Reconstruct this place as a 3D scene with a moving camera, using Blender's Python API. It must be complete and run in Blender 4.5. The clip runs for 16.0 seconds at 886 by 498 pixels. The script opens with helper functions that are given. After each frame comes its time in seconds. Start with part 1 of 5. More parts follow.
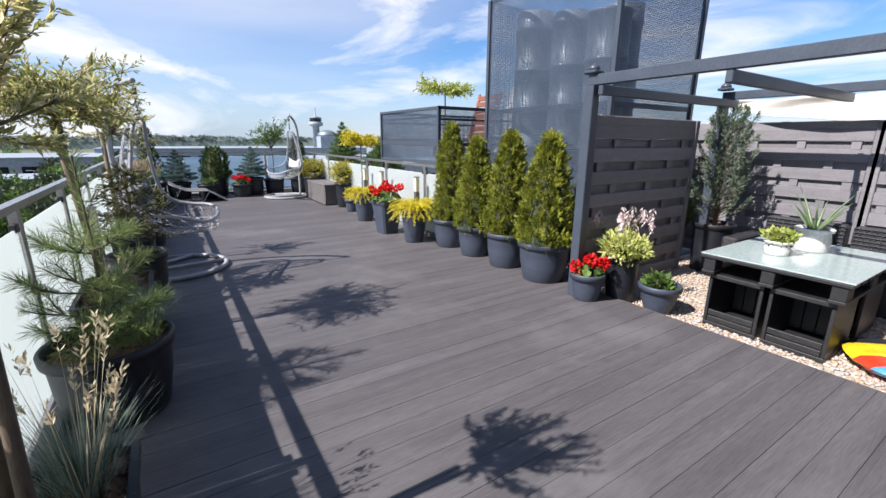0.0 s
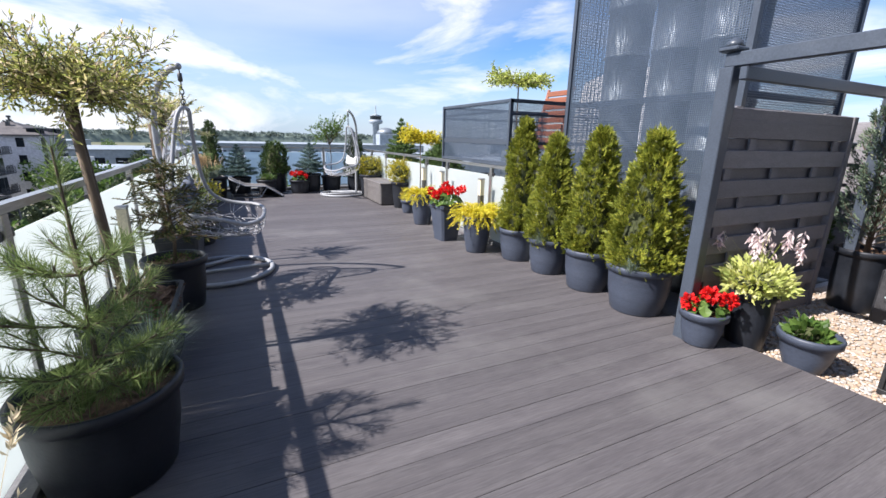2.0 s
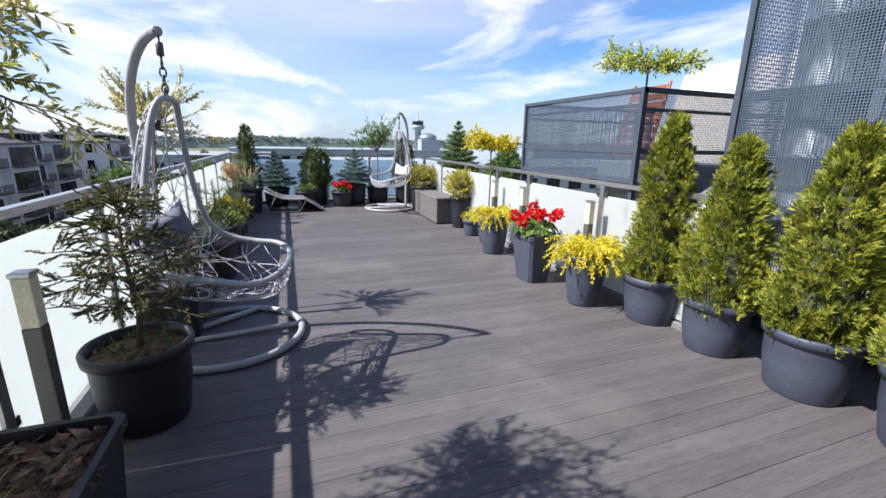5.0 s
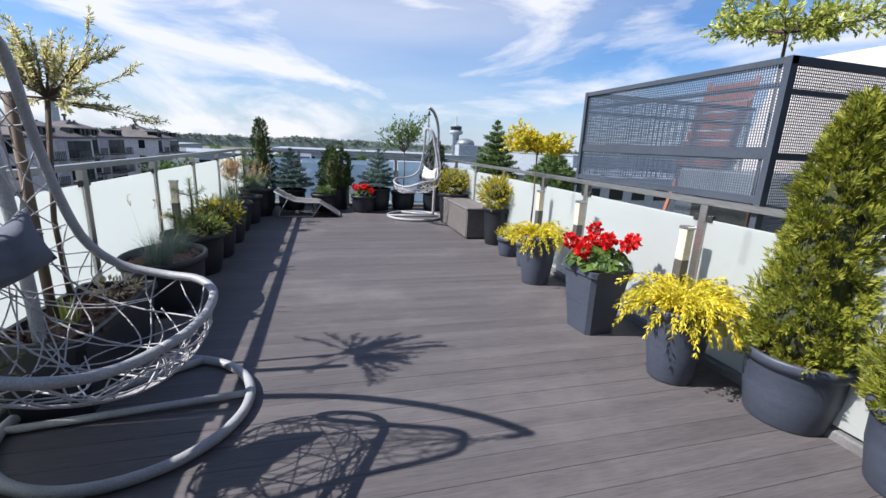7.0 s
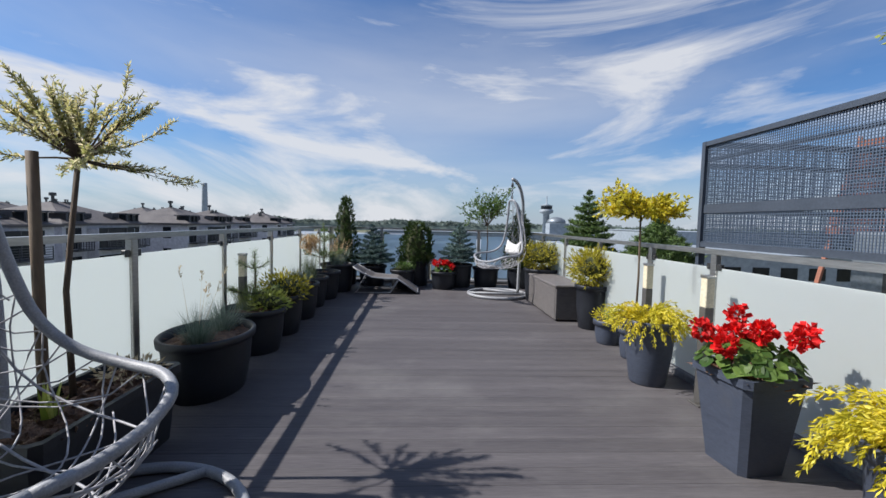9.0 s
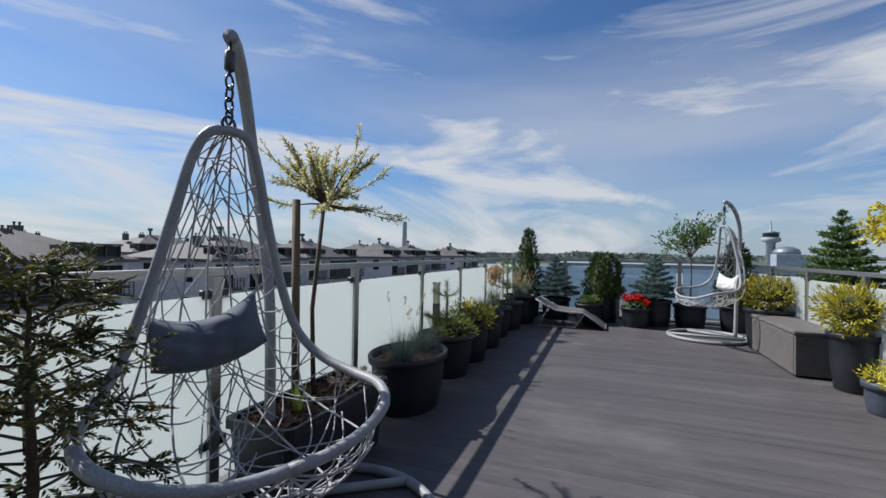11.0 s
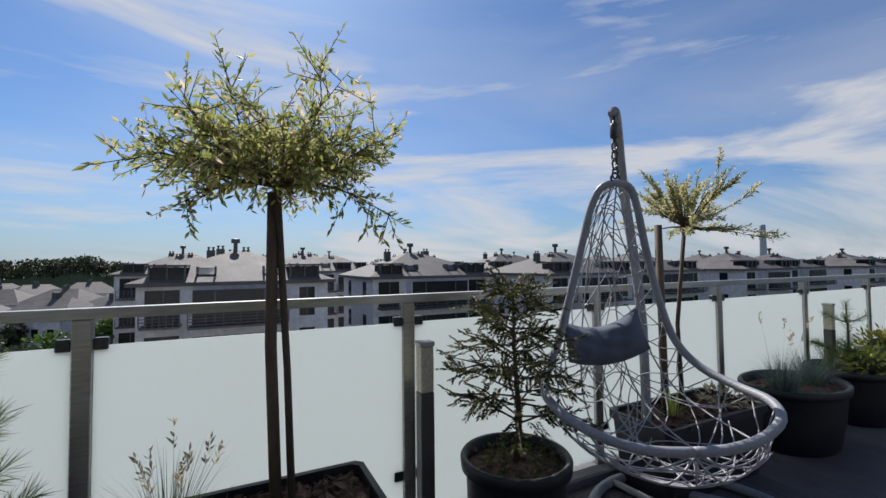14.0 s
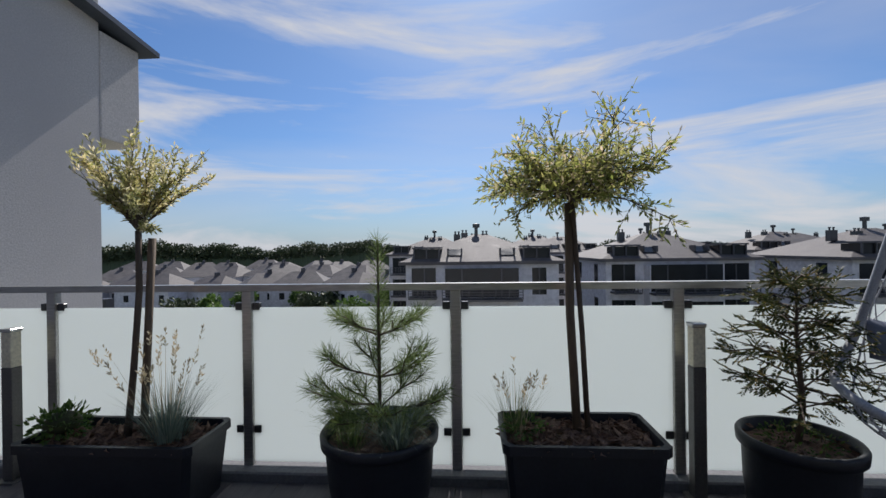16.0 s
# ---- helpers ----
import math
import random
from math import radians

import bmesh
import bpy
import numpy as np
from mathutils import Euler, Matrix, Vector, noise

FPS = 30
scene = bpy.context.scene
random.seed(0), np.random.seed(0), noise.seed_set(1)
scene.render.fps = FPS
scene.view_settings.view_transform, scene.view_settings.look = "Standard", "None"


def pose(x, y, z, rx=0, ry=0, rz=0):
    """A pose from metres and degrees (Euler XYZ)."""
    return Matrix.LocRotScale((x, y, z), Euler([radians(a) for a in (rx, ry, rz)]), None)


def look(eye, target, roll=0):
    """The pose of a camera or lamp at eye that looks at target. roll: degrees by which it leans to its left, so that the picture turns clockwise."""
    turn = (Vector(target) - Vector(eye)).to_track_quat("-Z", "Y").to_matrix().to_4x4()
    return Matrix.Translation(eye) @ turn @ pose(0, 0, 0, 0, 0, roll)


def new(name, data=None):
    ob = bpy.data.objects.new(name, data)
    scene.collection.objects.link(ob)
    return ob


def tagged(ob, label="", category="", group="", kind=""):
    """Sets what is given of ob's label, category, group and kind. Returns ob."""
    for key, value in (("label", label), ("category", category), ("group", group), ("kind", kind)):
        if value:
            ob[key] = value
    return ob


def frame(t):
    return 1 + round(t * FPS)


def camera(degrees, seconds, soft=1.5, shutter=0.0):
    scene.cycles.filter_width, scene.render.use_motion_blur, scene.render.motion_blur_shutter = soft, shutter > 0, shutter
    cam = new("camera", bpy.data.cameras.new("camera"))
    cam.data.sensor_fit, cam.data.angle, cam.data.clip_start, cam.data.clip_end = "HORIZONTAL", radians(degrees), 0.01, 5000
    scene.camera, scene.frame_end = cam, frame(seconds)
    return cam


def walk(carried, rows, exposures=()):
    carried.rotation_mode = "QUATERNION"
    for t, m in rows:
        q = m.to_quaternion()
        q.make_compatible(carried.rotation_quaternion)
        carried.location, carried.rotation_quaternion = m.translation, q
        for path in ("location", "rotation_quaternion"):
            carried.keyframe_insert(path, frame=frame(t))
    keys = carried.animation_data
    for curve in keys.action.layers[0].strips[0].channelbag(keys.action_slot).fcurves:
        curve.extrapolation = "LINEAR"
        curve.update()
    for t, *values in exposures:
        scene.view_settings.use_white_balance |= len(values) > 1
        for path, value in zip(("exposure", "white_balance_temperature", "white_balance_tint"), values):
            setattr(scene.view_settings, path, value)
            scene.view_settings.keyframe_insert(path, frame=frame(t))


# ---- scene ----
cam = camera(92.9, 16.0)
METRES, EYE, TURN = 5.71, 1.5, -33.0
ROWS = [
    (0.0, 0.0, 0.0, 0.0, 0.12, -14.59, -0.47),
    (0.5, -0.0026, 0.0101, -0.0029, 0.15, -14.65, -0.44),
    (1.0, -0.0051, 0.0445, -0.0036, 3.07, -14.62, -0.95),
    (1.5, -0.0084, 0.0823, -0.004, 6.65, -14.77, -1.72),
    (2.0, -0.0324, 0.1246, -0.0044, 7.57, -14.84, -1.29),
    (2.5, -0.0558, 0.158, -0.0043, 8.07, -14.91, -0.46),
    (3.0, -0.0708, 0.202, -0.0051, 9.88, -14.87, -0.59),
    (3.5, -0.0826, 0.2415, -0.0041, 11.71, -14.86, -1.14),
    (4.0, -0.1072, 0.2916, -0.0041, 12.52, -14.77, -1.16),
    (6.5, -0.2018, 0.5386, -0.0115, 13.91, -13.63, -1.58),
    (7.0, -0.2002, 0.5966, -0.0199, 17.88, -13.75, -2.68),
    (7.5, -0.2064, 0.6556, -0.0366, 19.41, -11.0, -2.15),
    (8.0, -0.2128, 0.6931, -0.0378, 21.66, -7.86, -1.95),
    (10.5, -0.2223, 0.7178, -0.044, 47.66, -0.14, -0.73),
    (11.0, -0.2272, 0.7094, -0.0434, 54.15, 0.38, -0.89),
    (11.5, -0.2297, 0.699, -0.0431, 60.88, 0.69, -0.92),
    (12.0, -0.2292, 0.69, -0.0408, 66.77, 1.2, -0.8),
    (12.5, -0.2246, 0.6824, -0.0392, 71.72, 1.8, -0.73),
    (13.0, -0.213, 0.6736, -0.0377, 77.68, 2.11, -0.87),
    (13.5, -0.1863, 0.6626, -0.0331, 85.66, 2.22, -0.45),
    (14.0, -0.1608, 0.6516, -0.0348, 96.66, 2.11, 0.6),
    (14.5, -0.1365, 0.6528, -0.0361, 108.51, 1.86, 0.8),
    (15.0, -0.107, 0.6535, -0.0317, 116.78, 1.54, 0.55),
    (15.5, -0.0781, 0.6482, -0.0264, 124.14, 1.3, 0.35),
    (16.0, -0.0463, 0.643, -0.0243, 126.82, -0.1, 0.79),
]
walk(cam, [(t, pose(0, 0, EYE, 0, 0, TURN) @ pose(METRES * x, METRES * y, METRES * z, 90 + pitch, roll, yaw)) for t, x, y, z, yaw, pitch, roll in ROWS],
     exposures=[(0.0, 0.94, 6500, 12.5), (1.0, 0.96, 6500, 12.5), (2.5, 1.12, 6500, 13), (4.0, 1.08, 6500, 13), (6.5, 0.92, 6500, 12.5), (8.0, 0.58, 6500, 12),
                (10.5, 0.26, 6400, 9), (13.0, 0.13, 6450, 10), (16.0, 0.13, 6500, 12)])


# ---------------------------------------------------------------- node helpers
def nodes_of(name):
    m = bpy.data.materials.new(name)
    m.use_nodes = True
    nt = m.node_tree
    nt.nodes.clear()
    return m, nt


def nd(nt, kind, **sets):
    n = nt.nodes.new(kind)
    for k, v in sets.items():
        if k in n.inputs:
            n.inputs[k].default_value = v
    return n


def ramp(nt, fac, stops):
    r = nt.nodes.new("ShaderNodeValToRGB")
    while len(r.color_ramp.elements) < len(stops):
        r.color_ramp.elements.new(0.5)
    for e, (p, c) in zip(r.color_ramp.elements, stops):
        e.position, e.color = p, (*c, 1)
    nt.links.new(fac, r.inputs[0])
    return r.outputs[0]


def mixc(nt, fac, a, b, mode="MIX"):
    m = nt.nodes.new("ShaderNodeMix")
    m.data_type, m.blend_type = "RGBA", mode
    for sock, v in ((m.inputs[0], fac), (m.inputs[6], a), (m.inputs[7], b)):
        if isinstance(v, bpy.types.NodeSocket):
            nt.links.new(v, sock)
        elif isinstance(v, tuple):
            sock.default_value = (*v, 1)
        else:
            sock.default_value = v
    return m.outputs[2]


def noise_of(nt, scale, detail=4.0, stretch=(1, 1, 1), coords="Object", rough=0.55):
    tc = nt.nodes.new("ShaderNodeNewGeometry" if coords == "Position" else "ShaderNodeTexCoord")
    mp = nd(nt, "ShaderNodeMapping")
    mp.inputs["Scale"].default_value = stretch
    nt.links.new(tc.outputs[coords], mp.inputs["Vector"])
    n = nd(nt, "ShaderNodeTexNoise", Scale=scale, Detail=detail, Roughness=rough)
    nt.links.new(mp.outputs[0], n.inputs["Vector"])
    return n.outputs["Fac"]


def mat(name, base, alt=None, rough=0.6, metal=0.0, scale=8.0, fine=60.0, bump=0.2, stretch=(1, 1, 1),
        vary=0.0, depth=0.004, dirt=None, spec=0.5, coords="Object", contrast=0.22):
    """A surface with two colours mixed at a coarse scale, a fine grain and relief; vary: change from piece to piece."""
    m, nt = nodes_of(name)
    alt = alt or tuple(c * 0.75 for c in base)
    coarse, grain = noise_of(nt, scale, 5, stretch, coords), noise_of(nt, fine, 3, stretch, coords)
    col = ramp(nt, coarse, [(0.5 - contrast, alt), (0.5 + contrast, base)])
    g = ramp(nt, grain, [(0.3, (0.8, 0.8, 0.8)), (0.7, (1.12, 1.12, 1.12))])
    col = mixc(nt, 1.0, col, g, "MULTIPLY")
    if dirt:
        d = ramp(nt, noise_of(nt, scale * 0.35, 6, coords=coords, rough=0.65), [(0.52, (0, 0, 0)), (0.72, (1, 1, 1))])
        col = mixc(nt, d, col, dirt)
    if vary:
        oi = nt.nodes.new("ShaderNodeObjectInfo")
        mr = nd(nt, "ShaderNodeMapRange")
        mr.inputs[3].default_value, mr.inputs[4].default_value = 1 - vary, 1 + vary
        nt.links.new(oi.outputs["Random"], mr.inputs[0])
        col = mixc(nt, 1.0, col, mr.outputs[0], "MULTIPLY")
    p = nd(nt, "ShaderNodeBsdfPrincipled", Roughness=rough, Metallic=metal)
    p.inputs["Specular IOR Level"].default_value = spec
    nt.links.new(col, p.inputs["Base Color"])
    rr = nd(nt, "ShaderNodeMapRange")
    rr.inputs[3].default_value, rr.inputs[4].default_value = max(0.03, rough - 0.12), min(1, rough + 0.12)
    nt.links.new(coarse, rr.inputs[0])
    nt.links.new(rr.outputs[0], p.inputs["Roughness"])
    if bump:
        b = nd(nt, "ShaderNodeBump", Strength=bump, Distance=depth)
        nt.links.new(grain, b.inputs["Height"])
        nt.links.new(b.outputs[0], p.inputs["Normal"])
    o = nt.nodes.new("ShaderNodeOutputMaterial")
    nt.links.new(p.outputs[0], o.inputs[0])
    return m


def leaf_mat(name, dark, light, third=None, trans=0.35, rough=0.5):
    """Foliage: each leaf its own shade, with light passing through."""
    m, nt = nodes_of(name)
    geo = nt.nodes.new("ShaderNodeNewGeometry")
    stops = [(0.0, dark), (0.75, light)] + ([(1.0, third)] if third else [])
    col = ramp(nt, geo.outputs["Random Per Island"], stops)
    col = mixc(nt, 1.0, col, ramp(nt, noise_of(nt, 7, 3), [(0.3, (0.7, 0.75, 0.7)), (0.7, (1.2, 1.15, 1.1))]), "MULTIPLY")
    p = nd(nt, "ShaderNodeBsdfPrincipled", Roughness=rough)
    p.inputs["Specular IOR Level"].default_value = 0.3
    t = nt.nodes.new("ShaderNodeBsdfTranslucent")
    mx = nt.nodes.new("ShaderNodeMixShader")
    mx.inputs[0].default_value = trans
    nt.links.new(col, p.inputs["Base Color"])
    nt.links.new(col, t.inputs[0])
    nt.links.new(p.outputs[0], mx.inputs[1])
    nt.links.new(t.outputs[0], mx.inputs[2])
    o = nt.nodes.new("ShaderNodeOutputMaterial")
    nt.links.new(mx.outputs[0], o.inputs[0])
    return m


# ---------------------------------------------------------------- sky, sun
SUN_WAY = Vector((-1.0, 0.06, 1.0)).normalized()
world = bpy.data.worlds.new("sky")
scene.world = world
world.use_nodes = True
wt = world.node_tree
wt.nodes.clear()
sky = wt.nodes.new("ShaderNodeTexSky")
sky.sky_type, sky.sun_disc = "NISHITA", False
sky.sun_elevation, sky.sun_rotation = radians(45), radians(-87)
sky.air_density, sky.dust_density, sky.ozone_density = 1.0, 0.6, 2.0
tc = wt.nodes.new("ShaderNodeTexCoord")
sep = wt.nodes.new("ShaderNodeSeparateXYZ")
wt.links.new(tc.outputs["Generated"], sep.inputs[0])


def wmath(op, a, b):
    n = wt.nodes.new("ShaderNodeMath")
    n.operation = op
    for s, v in zip(n.inputs, (a, b)):
        if isinstance(v, (int, float)):
            s.default_value = v
        else:
            wt.links.new(v, s)
    return n.outputs[0]


# soft banks and streaks of cloud on a high layer, thinner overhead
lift = wmath("ADD", wmath("MAXIMUM", sep.outputs[2], 0.0), 0.30)
flat = wt.nodes.new("ShaderNodeCombineXYZ")
wt.links.new(wmath("DIVIDE", sep.outputs[0], lift), flat.inputs[0])
wt.links.new(wmath("DIVIDE", sep.outputs[1], lift), flat.inputs[1])
wt.links.new(wmath("MULTIPLY", sep.outputs[2], 2.2), flat.inputs[2])


def cloud(scale, turn, stretch, lo, hi, shift, warp=0.3, rough=0.5):
    mp = wt.nodes.new("ShaderNodeMapping")
    mp.inputs["Rotation"].default_value = (0, 0, radians(turn))
    mp.inputs["Scale"].default_value = stretch
    mp.inputs["Location"].default_value = shift
    wt.links.new(flat.outputs[0], mp.inputs[0])
    n = nd(wt, "ShaderNodeTexNoise", Scale=scale, Detail=8.0, Roughness=rough, Distortion=warp)
    wt.links.new(mp.outputs[0], n.inputs["Vector"])
    return ramp(wt, n.outputs["Fac"], [(lo, (0, 0, 0)), (hi, (1, 1, 1))])


veil = cloud(0.7, 20, (0.8, 0.45, 2.0), 0.42, 0.74, (2.2, 5.2, 0.4))
bank = cloud(1.15, -25, (0.8, 0.42, 2.6), 0.46, 0.61, (4.3, 6.9, 2.2), 0.6, 0.58)
puff = cloud(2.6, 20, (1.0, 0.7, 2.6), 0.62, 0.78, (0.4, 7.7, 0.0), 0.2, 0.55)
cover = wmath("MULTIPLY", wmath("MAXIMUM", wmath("MAXIMUM", wmath("MULTIPLY", veil, 0.6), bank), wmath("MULTIPLY", puff, 0.6)), 0.88)
thin = ramp(wt, sep.outputs[2], [(0.45, (1, 1, 1)), (0.8, (0.25, 0.25, 0.25))])
cover = wmath("MULTIPLY", cover, thin)
skycol = mixc(wt, 1.0, sky.outputs[0], (0.70, 1.00, 1.36), "MULTIPLY")
haze = ramp(wt, sep.outputs[2], [(0.0, (0.65, 0.65, 0.65)), (0.18, (0, 0, 0))])
skycol = mixc(wt, haze, skycol, (4.9, 5.8, 7.2))
final = mixc(wt, cover, skycol, (8.6, 8.8, 9.2))
bg = nd(wt, "ShaderNodeBackground", Strength=0.066)
wt.links.new(final, bg.inputs[0])
wo = wt.nodes.new("ShaderNodeOutputWorld")
wt.links.new(bg.outputs[0], wo.inputs[0])

sun = new("sun", bpy.data.lights.new("sun", "SUN"))
sun.data.energy, sun.data.angle, sun.data.color = 5.0, radians(0.53), (1.0, 0.96, 0.91)
sun.matrix_world = look(SUN_WAY * 60, (0, 0, 0))

# ---------------------------------------------------------------- materials
DECK = mat("deck_composite", (0.114, 0.106, 0.110), (0.078, 0.072, 0.077), 0.55, scale=2.2, fine=24, stretch=(0.35, 5, 1), vary=0.08, bump=0.2,
           dirt=(0.134, 0.128, 0.128), depth=0.003, coords="Position", spec=0.2)
POT = mat("anthracite_plastic", (0.054, 0.066, 0.096), (0.042, 0.052, 0.076), 0.5, scale=6, fine=40, stretch=(1, 1, 6), bump=0.25, dirt=(0.066, 0.072, 0.086), depth=0.002)
POTBLACK = mat("black_plastic", (0.014, 0.017, 0.024), (0.009, 0.011, 0.016), 0.5, scale=6, fine=50, bump=0.2)
STEEL = mat("brushed_stainless_steel", (0.56, 0.55, 0.53), (0.42, 0.41, 0.40), 0.32, 0.9, scale=3, fine=90, stretch=(1, 0.1, 1), bump=0.05)
KERB = mat("grey_kerb", (0.17, 0.17, 0.175), (0.12, 0.12, 0.125), 0.85, scale=3, bump=0.3)
LAMPSTEEL = mat("satin_lamp_steel", (0.15, 0.145, 0.135), (0.11, 0.105, 0.10), 0.5, 0.5, fine=90, bump=0.05)
STEELDARK = mat("dark_clamp", (0.10, 0.10, 0.10), None, 0.4, 0.7)
ANTH = mat("anthracite_paint", (0.055, 0.068, 0.09), (0.045, 0.056, 0.075), 0.4, scale=4, fine=80, bump=0.05)
MESH = mat("perforated_metal", (0.115, 0.150, 0.205), (0.09, 0.12, 0.165), 0.42, 0.3, scale=3, bump=0)
FENCE = mat("grey_fence_board", (0.21, 0.20, 0.215), (0.16, 0.152, 0.165), 0.6, scale=5, fine=60, stretch=(1, 1, 5), vary=0.14, bump=0.3)
SOIL = mat("bark_mulch", (0.33, 0.20, 0.13), (0.10, 0.06, 0.04), 0.9, scale=25, fine=90, bump=0.9, depth=0.02)
BARK = mat("bark", (0.13, 0.095, 0.065), (0.07, 0.05, 0.035), 0.85, scale=20, fine=90, stretch=(1, 1, 0.2), bump=0.7, depth=0.006)
STAKE = mat("wooden_stake", (0.16, 0.115, 0.075), (0.10, 0.07, 0.045), 0.8, scale=14, fine=80, stretch=(1, 1, 0.15), bump=0.4)
PEBBLE = mat("pebbles", (0.50, 0.42, 0.34), (0.34, 0.27, 0.21), 0.75, scale=30, fine=120, bump=0.3, vary=0.0)
SWINGTUBE = mat("grey_wrapped_tube", (0.34, 0.35, 0.37), (0.25, 0.26, 0.28), 0.45, scale=10, fine=160, stretch=(1, 1, 1), bump=0.5)
CORD = mat("grey_cord", (0.44, 0.44, 0.46), (0.32, 0.32, 0.34), 0.55, scale=20, bump=0.2)
FABRIC = mat("grey_blue_fabric", (0.135, 0.155, 0.20), (0.105, 0.12, 0.16), 0.9, scale=4, fine=300, bump=0.4, depth=0.002)
FABRICW = mat("white_fabric", (0.70, 0.69, 0.67), (0.58, 0.57, 0.56), 0.9, scale=4, fine=300, bump=0.3, depth=0.002)
CANVAS = mat("cream_canvas", (0.76, 0.73, 0.68), (0.66, 0.63, 0.58), 0.85, scale=5, fine=260, bump=0.3)
WICKER = mat("dark_wicker", (0.035, 0.036, 0.042), (0.02, 0.02, 0.024), 0.5, scale=20, fine=120, bump=0.8, depth=0.01)
RATTAN = mat("grey_brown_rattan", (0.18, 0.165, 0.16), (0.11, 0.10, 0.097), 0.6, scale=12, fine=140, stretch=(1, 1, 4), bump=0.9, depth=0.008)
BLACKWOOD = mat("black_stained_wood", (0.022, 0.022, 0.024), (0.014, 0.014, 0.015), 0.5, scale=8, fine=70, stretch=(0.3, 3, 3), bump=0.4)
WHITEPOT = mat("white_ceramic", (0.68, 0.67, 0.65), (0.60, 0.59, 0.57), 0.35, bump=0.05)
PLASTER = mat("white_plaster", (0.80, 0.79, 0.79), (0.72, 0.71, 0.71), 0.9, scale=1.2, fine=30, bump=0.2)
GREYPLASTER = mat("grey_plaster", (0.52, 0.50, 0.48), (0.46, 0.44, 0.425), 0.95, scale=0.8, fine=60, bump=0.4, dirt=(0.43, 0.41, 0.40))
ROOF = mat("dark_roof_tiles", (0.155, 0.143, 0.138), (0.085, 0.078, 0.08), 0.68, scale=0.6, fine=9, stretch=(1, 1, 3), bump=0.8, depth=0.05, spec=0.25)
WINDOW = mat("dark_window_glass", (0.02, 0.025, 0.03), (0.01, 0.012, 0.015), 0.15, scale=0.6, bump=0, spec=0.25)
BALCONY = mat("balcony_steel", (0.09, 0.09, 0.10), None, 0.45, 0.4)
SLATS = mat("orange_brown_slats", (0.30, 0.105, 0.055), (0.20, 0.07, 0.04), 0.6, scale=6, fine=60, stretch=(1, 0.2, 4), bump=0.3)
LAMPGLASS = mat("cream_lamp_glass", (0.75, 0.68, 0.50), (0.65, 0.58, 0.42), 0.35, bump=0.05)
DUCT = mat("zinc_duct", (0.26, 0.29, 0.32), (0.18, 0.21, 0.24), 0.5, 0.5, scale=3, fine=30, bump=0.1)
RED = leaf_mat("red_petals", (0.45, 0.005, 0.008), (0.80, 0.02, 0.02), None, 0.25)
HOSTA = leaf_mat("variegated_hosta_leaves", (0.38, 0.44, 0.12), (0.66, 0.68, 0.26), (0.84, 0.82, 0.50), 0.4)
LILAC = leaf_mat("pale_lilac_petals", (0.52, 0.40, 0.45), (0.80, 0.68, 0.70), None, 0.3)
PINKY = leaf_mat("dry_seed_heads", (0.42, 0.34, 0.22), (0.68, 0.58, 0.42), None, 0.3)
THUJA = leaf_mat("thuja_sprays", (0.085, 0.11, 0.018), (0.275, 0.305, 0.038), (0.46, 0.43, 0.07), 0.36)
THUJADARK = leaf_mat("dark_thuja_sprays", (0.025, 0.05, 0.014), (0.075, 0.12, 0.03), None, 0.2)
# dark green of the solid bodies that fill foliage from inside
COREGREEN = mat("foliage_core", (0.06, 0.07, 0.022), (0.03, 0.036, 0.014), 0.9, scale=20, bump=0.5)
WILLOW = leaf_mat("variegated_willow_leaves", (0.20, 0.25, 0.06), (0.50, 0.48, 0.18), (0.80, 0.64, 0.48), 0.6)
WILLOWPALE = leaf_mat("pale_willow_leaves", (0.30, 0.32, 0.10), (0.68, 0.62, 0.34), (0.88, 0.78, 0.60), 0.6)
YELLOW = leaf_mat("golden_leaves", (0.42, 0.37, 0.02), (0.78, 0.66, 0.05), (0.88, 0.80, 0.16), 0.4)
GOLDGREEN = leaf_mat("golden_cypress", (0.20, 0.19, 0.02), (0.50, 0.44, 0.05), (0.66, 0.57, 0.09), 0.3)
LIME = leaf_mat("lime_green_leaves", (0.26, 0.33, 0.05), (0.54, 0.58, 0.15), (0.70, 0.72, 0.30), 0.4)
GREEN = leaf_mat("green_leaves", (0.04, 0.09, 0.02), (0.13, 0.21, 0.05), None, 0.35)
SPRUCE = leaf_mat("blue_spruce_needles", (0.05, 0.09, 0.08), (0.16, 0.24, 0.23), None, 0.2)
SPRUCEG = leaf_mat("green_spruce_needles", (0.04, 0.08, 0.025), (0.13, 0.20, 0.06), None, 0.15)
PINE = leaf_mat("pine_needles", (0.08, 0.13, 0.035), (0.24, 0.31, 0.11), None, 0.3)
FESCUE = leaf_mat("blue_grass", (0.10, 0.15, 0.12), (0.27, 0.34, 0.29), None, 0.3)
GRASS = leaf_mat("green_grass_blades", (0.08, 0.12, 0.04), (0.24, 0.28, 0.11), (0.42, 0.38, 0.20), 0.3)
JUNIPER = leaf_mat("blue_green_juniper", (0.06, 0.10, 0.07), (0.17, 0.23, 0.17), (0.30, 0.33, 0.22), 0.25)
YEW = leaf_mat("yew_needles", (0.022, 0.036, 0.013), (0.09, 0.105, 0.036), (0.30, 0.21, 0.07), 0.3)
DRYPAMPAS = leaf_mat("straw_plumes", (0.45, 0.30, 0.16), (0.68, 0.50, 0.30), None, 0.4)
# distance haze is mixed into these leaf colours: paler and bluer
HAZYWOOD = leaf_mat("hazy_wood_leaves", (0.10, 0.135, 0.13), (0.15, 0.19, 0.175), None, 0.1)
FACADE = mat("pale_facade_plaster", (0.66, 0.65, 0.68), (0.58, 0.57, 0.60), 0.9, scale=0.5, fine=3, bump=0)
